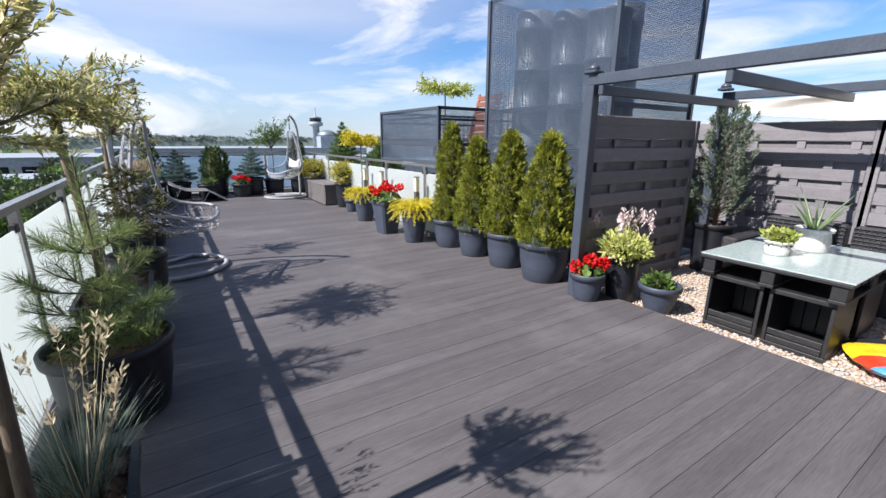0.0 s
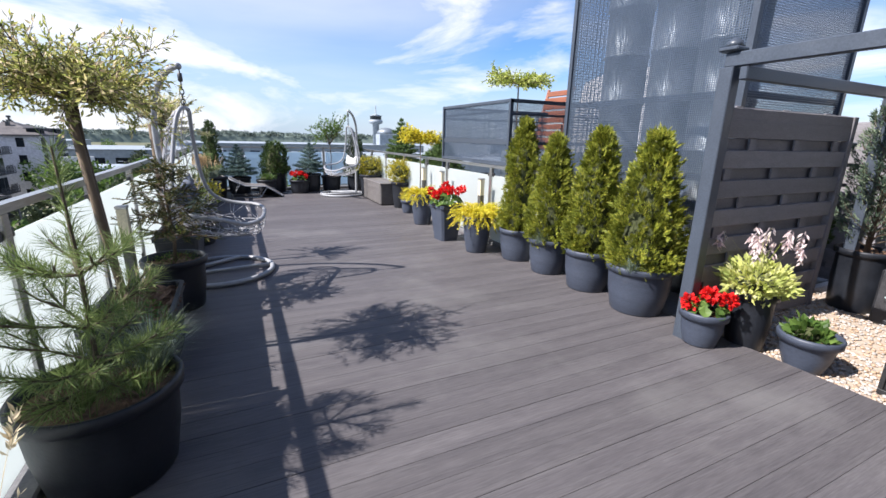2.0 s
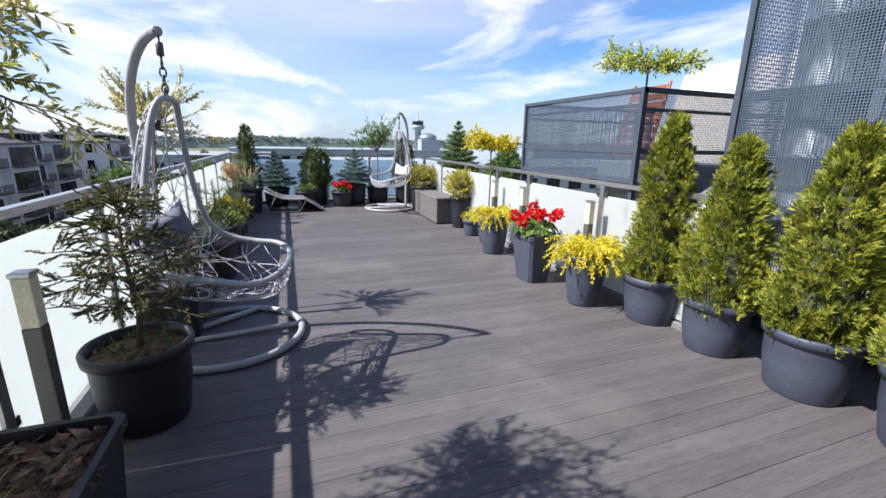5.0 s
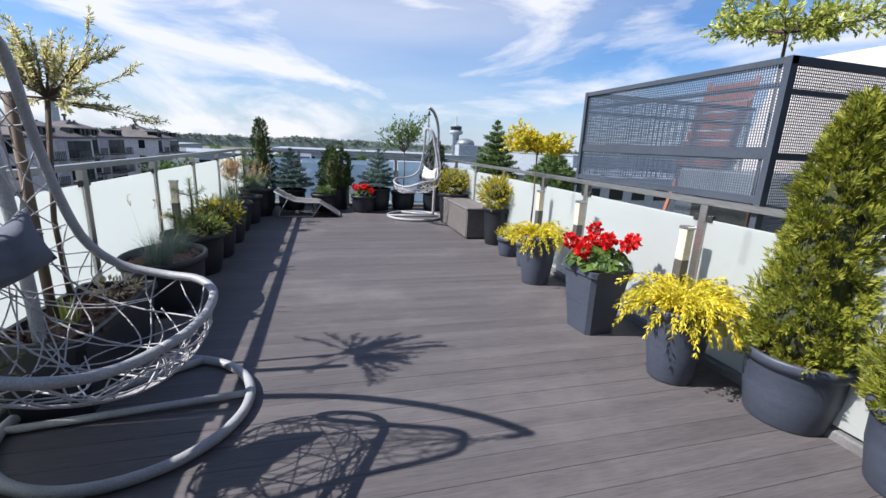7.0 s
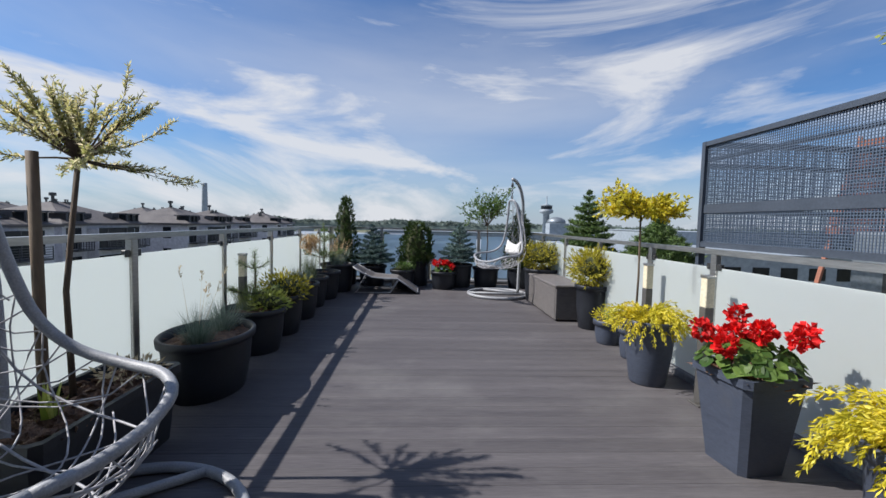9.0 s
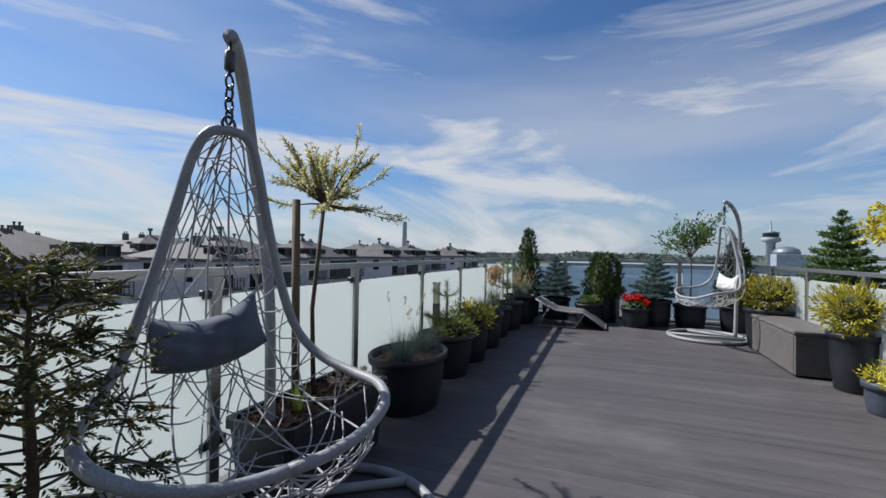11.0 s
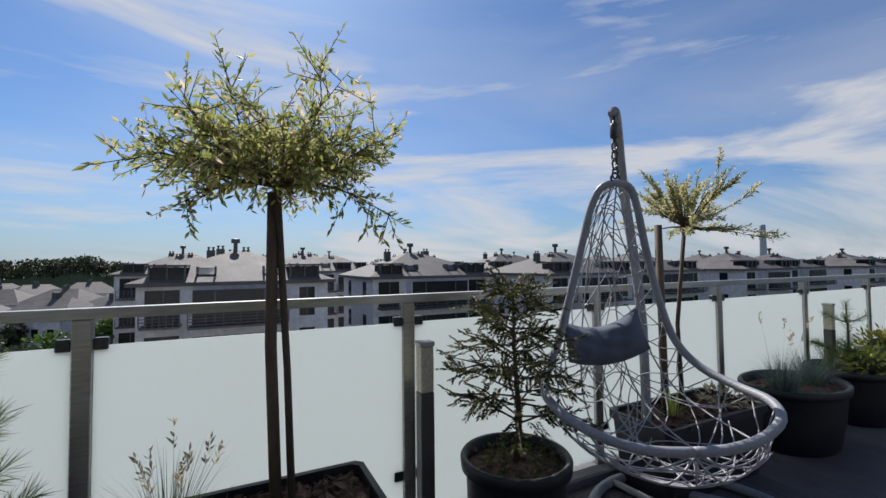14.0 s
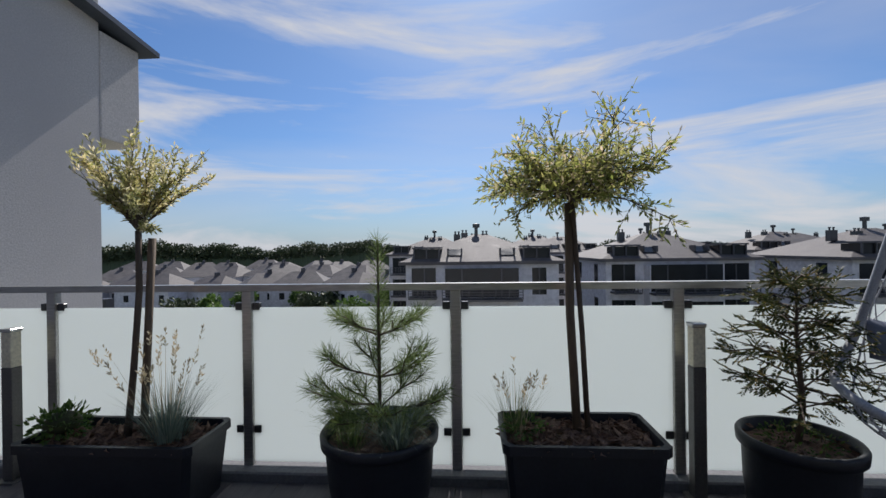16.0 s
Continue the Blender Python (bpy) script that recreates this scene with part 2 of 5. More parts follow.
WOODFAR = leaf_mat("far_wood_leaves", (0.045, 0.065, 0.035), (0.09, 0.115, 0.06), None, 0.1)


def frosted():
    m, nt = nodes_of("frosted_glass")
    d = nd(nt, "ShaderNodeBsdfPrincipled", Roughness=0.35)
    tint = ramp(nt, noise_of(nt, 0.8, 4), [(0.3, (0.62, 0.66, 0.65)), (0.7, (0.67, 0.71, 0.70))])
    nt.links.new(tint, d.inputs["Base Color"])
    t = nd(nt, "ShaderNodeBsdfTranslucent", Color=(0.84, 0.88, 0.87, 1))
    mx = nt.nodes.new("ShaderNodeMixShader")
    mx.inputs[0].default_value = 0.62
    nt.links.new(d.outputs[0], mx.inputs[1])
    nt.links.new(t.outputs[0], mx.inputs[2])
    o = nt.nodes.new("ShaderNodeOutputMaterial")
    nt.links.new(mx.outputs[0], o.inputs[0])
    return m


FROST = frosted()


def pale_glass():
    m, nt = nodes_of("pale_blue_glass")
    d = nd(nt, "ShaderNodeBsdfPrincipled", Roughness=0.15)
    tint = ramp(nt, noise_of(nt, 0.8, 4), [(0.3, (0.62, 0.74, 0.82)), (0.7, (0.68, 0.79, 0.86))])
    nt.links.new(tint, d.inputs["Base Color"])
    t = nd(nt, "ShaderNodeBsdfTranslucent", Color=(0.80, 0.92, 1.0, 1))
    c = nd(nt, "ShaderNodeBsdfTransparent", Color=(0.86, 0.95, 1.0, 1))
    mx, my = nt.nodes.new("ShaderNodeMixShader"), nt.nodes.new("ShaderNodeMixShader")
    mx.inputs[0].default_value, my.inputs[0].default_value = 0.7, 0.35
    nt.links.new(d.outputs[0], mx.inputs[1])
    nt.links.new(t.outputs[0], mx.inputs[2])
    nt.links.new(mx.outputs[0], my.inputs[1])
    nt.links.new(c.outputs[0], my.inputs[2])
    o = nt.nodes.new("ShaderNodeOutputMaterial")
    nt.links.new(my.outputs[0], o.inputs[0])
    return m


BLUEGLASS = pale_glass()
TABLEGLASS = mat("pale_green_table_glass", (0.36, 0.43, 0.42), (0.345, 0.415, 0.405), 0.1, bump=0, spec=0.6)


# ---------------------------------------------------------------- mesh helpers
def mesh(name, verts, faces, material, parent=None, smooth=False, at=None):
    me = bpy.data.meshes.new(name)
    me.from_pydata([tuple(v) for v in verts], [], [tuple(f) for f in faces])
    me.materials.append(material)
    if smooth:
        me.polygons.foreach_set("use_smooth", [True] * len(me.polygons))
    me.update()
    ob = new(name, me)
    if parent is not None:
        ob.parent = parent
    if at is not None:
        ob.matrix_basis = at
    return ob


def root(name, m, label, category, group="", kind=""):
    e = new(name)
    e.empty_display_size = 0.1
    e.matrix_basis = m
    return tagged(e, label, category, group, kind)


def box_data(sx, sy, sz, bevel=0.005, base=True, taper=1.0):
    bm = bmesh.new()
    bmesh.ops.create_cube(bm, size=1)
    for v in bm.verts:
        k = taper if v.co.z < 0 else 1.0
        v.co = Vector((v.co.x * sx * k, v.co.y * sy * k, (v.co.z + (0.5 if base else 0)) * sz))
    if bevel:
        bmesh.ops.bevel(bm, geom=bm.edges[:], offset=min(bevel, sx * 0.3, sy * 0.3, sz * 0.3), segments=1, affect="EDGES")
    return bm


def box(name, size, at, material, parent=None, bevel=0.005, base=True, taper=1.0):
    me = bpy.data.meshes.new(name)
    bm = box_data(*size, bevel, base, taper)
    bm.to_mesh(me)
    bm.free()
    me.materials.append(material)
    ob = new(name, me)
    if parent is not None:
        ob.parent = parent
    ob.matrix_basis = at if isinstance(at, Matrix) else pose(*at)
    return ob


class Geo:
    """Collects vertices and faces of one part."""

    def __init__(self):
        self.v, self.f = [], []

    def add(self, verts, faces):
        k = len(self.v)
        self.v.extend(verts)
        self.f.extend([tuple(i + k for i in f) for f in faces])

    def box(self, x0, x1, y0, y1, z0, z1):
        self.add([(x, y, z) for z in (z0, z1) for y in (y0, y1) for x in (x0, x1)],
                 [(0, 2, 3, 1), (4, 5, 7, 6), (0, 1, 5, 4), (2, 6, 7, 3), (0, 4, 6, 2), (1, 3, 7, 5)])

    def tube(self, pts, radii, sides=8, caps=True):
        pts = [Vector(p) for p in pts]
        n = len(pts)
        if isinstance(radii, (int, float)):
            radii = [radii] * n
        k = len(self.v)
        up = Vector((0.31, 0.17, 0.93))
        for i, p in enumerate(pts):
            d = (pts[min(i + 1, n - 1)] - pts[max(i - 1, 0)])
            d = d.normalized() if d.length > 1e-9 else Vector((0, 0, 1))
            a = d.cross(up)
            a = a.normalized() if a.length > 1e-3 else d.orthogonal().normalized()
            b = d.cross(a)
            for s in range(sides):
                w = 2 * math.pi * s / sides
                self.v.append(tuple(p + (a * math.cos(w) + b * math.sin(w)) * radii[i]))
        for i in range(n - 1):
            for s in range(sides):
                t = (s + 1) % sides
                self.f.append((k + i * sides + s, k + i * sides + t, k + (i + 1) * sides + t, k + (i + 1) * sides + s))
        if caps:
            self.f.append(tuple(k + s for s in range(sides))[::-1])
            self.f.append(tuple(k + (n - 1) * sides + s for s in range(sides)))

    def leaf(self, p, d, length, width, n=None):
        """A pointed blade, folded a little along its middle."""
        d = d.normalized()
        n = n or Vector((random.gauss(0, 1), random.gauss(0, 1), random.gauss(0, 1)))
        s = d.cross(n)
        s = s.normalized() if s.length > 1e-4 else d.orthogonal().normalized()
        u = s.cross(d)
        k = len(self.v)
        mid = p + d * length * 0.5
        self.v += [tuple(p), tuple(mid + s * width * 0.5 + u * width * 0.15), tuple(p + d * length), tuple(mid - s * width * 0.5 + u * width * 0.15)]
        self.f += [(k, k + 1, k + 2), (k, k + 2, k + 3)]

    def blade(self, p, d, length, width, droop=0.6, steps=3):
        d = d.normalized()
        s = d.cross(Vector((0, 0, 1)))
        s = s.normalized() if s.length > 1e-3 else Vector((1, 0, 0))
        k = len(self.v)
        q = Vector(p)
        for i in range(steps):
            w = width * (1 - i / steps) * 0.5
            self.v += [tuple(q - s * w), tuple(q + s * w)]
            q = q + d * (length / steps)
            d = (d - Vector((0, 0, droop / steps))).normalized()
        self.v.append(tuple(q))
        for i in range(steps - 1):
            self.f.append((k + 2 * i, k + 2 * i + 1, k + 2 * i + 3, k + 2 * i + 2))
        self.f.append((k + 2 * steps - 2, k + 2 * steps - 1, k + 2 * steps))
        return q

    def lathe(self, profile, sides=32, ex=1.0, ey=1.0):
        k = len(self.v)
        for r, z in profile:
            for s in range(sides):
                w = 2 * math.pi * s / sides
                self.v.append((r * ex * math.cos(w), r * ey * math.sin(w), z))
        for i in range(len(profile) - 1):
            for s in range(sides):
                t = (s + 1) % sides
                self.f.append((k + i * sides + s, k + i * sides + t, k + (i + 1) * sides + t, k + (i + 1) * sides + s))
        self.f.append(tuple(k + s for s in range(sides))[::-1])

    def make(self, name, material, parent=None, smooth=False, at=None):
        return mesh(name, self.v, self.f, material, parent, smooth, at)


def rnd(a, b):
    return random.uniform(a, b)


def unit():
    while True:
        v = Vector((rnd(-1, 1), rnd(-1, 1), rnd(-1, 1)))
        if 0.01 < v.length < 1:
            return v.normalized()


def polar(a, r=1.0, z=0.0):
    return Vector((r * math.cos(a), r * math.sin(a), z))
# ---------------------------------------------------------------- large structure
def wall(name, x0, x1, y0, y1, z0, z1, material, bevel=0.01):
    return tagged(box(name, (x1 - x0, y1 - y0, z1 - z0), ((x0 + x1) / 2, (y0 + y1) / 2, z0), material, bevel=bevel), kind="structure")


GROUND = mat("far_ground", (0.11, 0.125, 0.055), (0.15, 0.135, 0.10), 0.95, scale=0.02, fine=0.35, bump=0, dirt=(0.07, 0.085, 0.04))
ASPHALT = mat("asphalt", (0.10, 0.10, 0.10), (0.075, 0.075, 0.075), 0.9, scale=0.3, fine=6, bump=0.2)
GZ = -12.0
g = Geo()
N = 24
g.add([(-2400 + 4800 * i / N, -2400 + 4800 * j / N, GZ) for j in range(N + 1) for i in range(N + 1)],
      [(j * (N + 1) + i, j * (N + 1) + i + 1, (j + 1) * (N + 1) + i + 1, (j + 1) * (N + 1) + i) for j in range(N) for i in range(N)])
tagged(g.make("ground", GROUND), "grass and pale paved ground far below the terrace", "ground", kind="structure")

# own building under the terrace and the roof slab
wall("building_body", -0.98, 9.0, -8.0, 13.3, GZ + 0.004, -0.20, PLASTER)
wall("roof_slab", -0.95, 8.98, -7.95, 13.25, -0.196, -0.075, GREYPLASTER)
# wall of the stair block behind, with its overhanging upper part
wall("wall_south", -2.84, 8.9, -1.45, -1.05, GZ + 0.004, 4.5, GREYPLASTER)
wall("wall_south_bay", -3.42, -2.845, -1.9, -1.047, 2.70, 3.95, GREYPLASTER)
g = Geo()
g.add([(-3.55, -0.86, 3.93), (9.0, -0.86, 5.6), (9.0, -2.2, 5.6), (-3.55, -2.2, 3.93), (-3.55, -0.86, 3.99), (9.0, -0.86, 5.66), (9.0, -2.2, 5.66), (-3.55, -2.2, 3.99)],
      [(0, 3, 2, 1), (4, 5, 6, 7), (0, 1, 5, 4), (1, 2, 6, 5), (2, 3, 7, 6), (3, 0, 4, 7)])
# fall of the bay's roof
eave = tagged(g.make("roof_edge", ANTH), kind="structure")

GX = 3.56          # edge between deck and pebbles
NORTH = 13.0


# ---------------------------------------------------------------- railings
def railing(name, y0, y1, x, ys, height, label, lamp_side):
    r = root(name, pose(0, 0, 0), label, "railing", kind="structure")
    g = Geo()
    g.box(x - 0.025, x + 0.025, y0, y1, height - 0.04, height)
    g.make("handrail", STEEL, r)
    for y in ys:
        box("post", (0.045, 0.06, height - 0.04), (x, y, 0), STEEL, r, 0.004)
        box("base_plate", (0.12, 0.12, 0.012), (x, y, 0), STEEL, r, 0.003)
        for s in (-1, 1):
            for z in (0.25, height - 0.155):
                box("clamp", (0.03, 0.045, 0.045), (x - 0.002, y + s * 0.055, z), STEELDARK, r, 0.004)
    for a, b in zip(ys[:-1], ys[1:]):
        box("pane", (0.012, b - a - 0.066, height - 0.215), (x, (a + b) / 2, 0.075), FROST, r, 0.002)
    return r


LY = [0.58 + 1.273 * k for k in range(-1, 10)] + [12.93]
railing("railing_west", -1.0, 12.97, -0.72, LY, 1.155, "stainless steel railing with milky frosted glass panes", 1)
RY = [4.45, 5.79, 7.19, 8.08, 9.28, 10.5, 11.72, 12.93]
railing("railing_east", 4.40, 12.97, 3.42, RY, 1.12, "stainless steel railing with milky frosted glass panes", -1)
rn = root("railing_north", pose(0, 0, 0), "stainless steel railing with bluish frosted glass panes", "railing", kind="structure")
g = Geo()
g.box(-0.74, 3.44, NORTH - 0.025, NORTH + 0.025, 1.10, 1.14)
g.make("handrail", STEEL, rn)
NX = [-0.68, 0.35, 1.35, 2.4, 3.38]
for x in NX:
    box("post", (0.06, 0.045, 1.10), (x, NORTH, 0), STEEL, rn, 0.004)
for a, b in zip(NX[:-1], NX[1:]):
    box("pane", (b - a - 0.10, 0.012, 0.88), ((a + b) / 2, NORTH, 0.12), BLUEGLASS, rn, 0.002)
# low kerb under the railings
wall("kerb_west", -0.93, -0.62, -1.0, 13.2, -0.07, 0.055, KERB)
wall("kerb_east", 3.40, 3.62, 4.4, 13.2, -0.07, 0.055, KERB)
wall("kerb_north", -0.61, 3.39, 12.9, 13.2, -0.07, 0.055, KERB)


# ---------------------------------------------------------------- containers
def pot_part(parent, r_top, r_low, h, material=POT, rim=0.04, ex=1.0, ey=1.0, soil=True, soil_mat=None):
    g = Geo()
    k = rim
    g.lathe([(r_low * 0.96, 0.0), (r_low, 0.012), (r_low + (r_top - r_low) * 0.5, (h - k) * 0.52), (r_top - 0.022, h - 1.6 * k), (r_top - 0.02, h - 1.5 * k), (r_top, h - 1.4 * k),
             (r_top + 0.004, h - 0.3 * k), (r_top - 0.004, h), (r_top - 0.022, h - 0.004), (r_top - 0.03, h - 0.07)], 40, ex, ey)
    g.make("pot", material, parent, True)
    if soil:
        s = Geo()
        n, rr = 28, r_top - 0.028
        s.v.append((0, 0, h - 0.035))
        for q, f in ((0.5, -0.04), (1.0, -0.062)):
            for i in range(n):
                w = 2 * math.pi * i / n
                s.v.append((rr * q * ex * math.cos(w), rr * q * ey * math.sin(w), h + f + rnd(-0.006, 0.006)))
        for i in range(n):
            j = (i + 1) % n
            s.f += [(0, 1 + i, 1 + j), (1 + i, 1 + n + i, 1 + n + j, 1 + j)]
        for _ in range(60):
            a, q = rnd(0, 6.28), rr * math.sqrt(rnd(0, 0.85))
            s.leaf(Vector((q * ex * math.cos(a), q * ey * math.sin(a), h - 0.04)), polar(rnd(0, 6.28), 1, rnd(0, 0.5)), rnd(0.03, 0.07), rnd(0.015, 0.03))
        s.make("soil", soil_mat or SOIL, parent)


def square_pot(parent, w_top, w_low, d_top, d_low, h, material=POT):
    """A tapered planter with four sides, a rim and mulch."""
    g = Geo()

    def ring(w, d, z, c=0.03):
        a, b = w / 2, d / 2
        return [(a - c, -b, z), (a, -b + c, z), (a, b - c, z), (a - c, b, z), (-a + c, b, z), (-a, b - c, z), (-a, -b + c, z), (-a + c, -b, z)]
    levels = [ring(w_low, d_low, 0), ring(w_top - 0.03, d_top - 0.03, h - 0.05), ring(w_top, d_top, h - 0.045), ring(w_top, d_top, h), ring(w_top - 0.05, d_top - 0.05, h), ring(w_top - 0.06, d_top - 0.06, h - 0.06)]
    for L in levels:
        g.v += L
    for i in range(len(levels) - 1):
        for s in range(8):
            t = (s + 1) % 8
            g.f.append((8 * i + s, 8 * i + t, 8 * i + 8 + t, 8 * i + 8 + s))
    g.f.append(tuple(range(8))[::-1])
    g.make("pot", material, parent)
    s = Geo()
    nx, ny = 8, 14
    for j in range(ny + 1):
        for i in range(nx + 1):
            s.v.append(((i / nx - 0.5) * (w_top - 0.06), (j / ny - 0.5) * (d_top - 0.06), h - 0.06 + rnd(-0.01, 0.02)))
    for j in range(ny):
        for i in range(nx):
            q = j * (nx + 1) + i
            s.f.append((q, q + 1, q + nx + 2, q + nx + 1))
    for _ in range(430):
        s.leaf(Vector((rnd(-0.47, 0.47) * (w_top - 0.06), rnd(-0.47, 0.47) * (d_top - 0.06), h - 0.04)), polar(rnd(0, 6.28), 1, rnd(-0.1, 0.5)), rnd(0.04, 0.11), rnd(0.02, 0.045))
    s.make("soil", SOIL, parent)


# ---------------------------------------------------------------- plants
def thuja_part(parent, z0, height, radius, material=THUJA, n=2300, power=0.75, name="foliage"):
    def width(t):
        return radius * (1 - t) ** power * min(1, 0.86 + 0.9 * t)
    # one solid dark green body fills the inside, in place of single twigs
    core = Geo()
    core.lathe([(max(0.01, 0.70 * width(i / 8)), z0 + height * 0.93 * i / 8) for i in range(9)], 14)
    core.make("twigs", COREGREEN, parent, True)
    tr = Geo()
    tr.tube([(0, 0, z0 - 0.12), (0.005, 0, z0 + 0.15)], 0.022, 6)
    tr.make("trunk", BARK, parent)
    g = Geo()
    ph = [rnd(0, 6.28) for _ in range(3)]
    clumps = max(30, n // 16)
    for k in range(clumps):
        # each clump is a flat, upturned branch end of many small sprays
        t = ((k + rnd(0, 1)) / clumps) ** 1.25
        a = k * 2.399 + rnd(-0.4, 0.4)
        lump = 1 + 0.10 * math.sin(3 * a + 9 * t + ph[0]) + 0.10 * math.sin(5 * a - 17 * t + ph[1]) + rnd(-0.12, 0.14)
        r = width(t) * lump * 0.93 + 0.012
        c = polar(a, r, z0 + t * height)
        out = polar(a + rnd(-0.5, 0.5), 0.75, rnd(0.5, 1.3)).normalized()
        nn = (polar(a + rnd(-1.2, 1.2), 1, 0.3) + unit() * 0.5).normalized()
        side = out.cross(nn).normalized()
        size = rnd(0.045, 0.085) * (0.7 + radius) * (1 - 0.3 * t)
        for i in range(16):
            f = rnd(-1, 1)
            p = c + side * size * f * 0.8 + out * size * (rnd(-0.9, 0.7) - 0.4 * f * f) + nn * rnd(-0.02, 0.012)
            d = (out + side * f * 0.8 + unit() * 0.3).normalized()
            L = rnd(0.030, 0.050) * (0.8 + 0.6 * radius)
            tang = (d.cross(nn) + unit() * 0.2).normalized()
            for w in (-0.9, -0.5, 0.0, 0.5, 0.9):
                q = (d + tang * w + unit() * 0.15).normalized()
                g.leaf(p + d * L * 0.4 * (1 - abs(w)), q, L * (1 - 0.3 * abs(w)), L * 0.22, nn)
    g.make(name, material, parent)


def tuft_part(parent, at, n, length, width, material, spread=0.7, droop=0.9, r0=0.06, name="blades"):
    g = Geo()
    at = Vector(at)
    for _ in range(n):
        a = rnd(0, 6.28)
        d = polar(a, rnd(0.05, spread), 1)
        g.blade(at + polar(a, rnd(0, r0)), d, length * rnd(0.6, 1.1), width, droop * rnd(0.5, 1.4))
    return g.make(name, material, parent)


def seed_stalks(parent, at, n, length, material=PINKY, spread=0.45, head=0.09):
    g, h = Geo(), Geo()
    at = Vector(at)
    for _ in range(n):
        a = rnd(0, 6.28)
        d = polar(a, rnd(0.05, spread), 1)
        end = g.blade(at + polar(a, 0.04), d, length * rnd(0.7, 1.1), 0.005, 0.25, 4)
        for i in range(14):
            h.leaf(end - d.normalized() * rnd(0, head), (d * 0.8 + unit() * 0.6), rnd(0.02, 0.035), 0.008)
    g.make("stalks", material, parent)
    tagged(h.make("seed_heads", material, parent), kind="stuff")


def bush_part(parent, at, rx, rz, n, material, leaf=0.06, width=0.35, name="foliage", droop=0.0, core=True):
    at = Vector(at)
    # solid dark green filling behind the leaves, not separate twigs
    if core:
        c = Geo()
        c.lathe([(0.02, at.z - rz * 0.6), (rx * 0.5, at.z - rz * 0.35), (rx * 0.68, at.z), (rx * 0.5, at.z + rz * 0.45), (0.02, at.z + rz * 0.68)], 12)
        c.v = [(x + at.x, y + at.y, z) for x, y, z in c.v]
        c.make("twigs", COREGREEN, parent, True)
    g = Geo()
    ph = [rnd(0, 6.28) for _ in range(3)]
    for _ in range(n):
        u = unit()
        a = math.atan2(u.y, u.x)
        lump = 1 + 0.14 * math.sin(4 * a + 5 * u.z + ph[0]) + 0.10 * math.sin(7 * a - 6 * u.z + ph[1])
        p = at + Vector((u.x * rx, u.y * rx, u.z * rz)) * rnd(0.6, 1.0) * lump
        d = u + unit() * 0.6 + Vector((0, 0, 0.35 - droop))
        g.leaf(p, d, leaf * rnd(0.6, 1.25), leaf * width)
    g.make(name, material, parent)


def spray_part(parent, at, n, length, material, droop=1.2, leaf=0.03, name="foliage", lift=0.9):
    """Arching shoots set with small leaves, hanging over the pot."""
    g = Geo()
    at = Vector(at)
    for _ in range(n):
        a = rnd(0, 6.28)
        d = polar(a, 1, rnd(0.15, lift)).normalized()
        p = at + polar(a, rnd(0, 0.10), rnd(-0.02, 0.05))
        L = length * rnd(0.55, 1.1)
        st = 11
        for i in range(st):
            p = p + d * L / st
            d = (d - Vector((0, 0, droop / st * rnd(0.6, 1.4))) + unit() * 0.06).normalized()
            for _k in range(4):
                g.leaf(p + unit() * 0.006, d * 1.1 + unit() * 0.75, leaf * rnd(0.7, 1.3), leaf * 0.30)
    g.make(name, material, parent)


def spruce_part(parent, z0, height, radius, material, whorls=11, per=9, needle=0.028, up=0.15):
    t = Geo()
    t.tube([(0, 0, z0 - 0.1), (0.005, 0, z0 + height * 0.5), (0, 0, z0 + height)], [0.022, 0.014, 0.003], 6)
    g = Geo()
    for w in range(whorls):
        f = w / (whorls - 1)
        z = z0 + height * (0.10 + 0.88 * f)
        R = radius * (1 - f) ** 0.85 * rnd(0.85, 1.1) + 0.035
        k = max(4, int(per * (1 - 0.45 * f)))
        for i in range(k):
            a = 6.283 * i / k + rnd(-0.25, 0.25) + w
            d = polar(a, 1, up + 0.5 * f).normalized()
            tip = Vector((0, 0, z)) + d * R * rnd(0.8, 1.05)
            t.tube([(0, 0, z), tuple(tip)], [0.006, 0.002], 4, False)
            m = max(4, int(R / 0.022))
            twigs = [(Vector((0, 0, z)), tip)]
            side = d.cross(Vector((0, 0, 1))).normalized()
            for q in range(max(1, int(R / 0.07))):
                b = Vector((0, 0, z)).lerp(tip, rnd(0.3, 0.85))
                for s in (-1, 1):
                    twigs.append((b, b + (d * 0.7 + side * s * 0.75).normalized() * R * 0.32))
            for b, e in twigs:
                m = max(4, int((e - b).length / 0.011))
                dd = (e - b).normalized()
                for j in range(m):
                    p = b.lerp(e, (j + rnd(0, 1)) / m)
                    for _k in range(3):
                        g.leaf(p, dd * 0.6 + unit(), needle * rnd(0.8, 1.25), needle * 0.2)
    for j in range(40):
        g.leaf(Vector((0, 0, z0 + height * rnd(0.85, 1.0))), Vector((0, 0, 0.8)) + unit(), needle, needle * 0.2)
    t.make("trunk", BARK, parent)
    g.make("needles", material, parent)


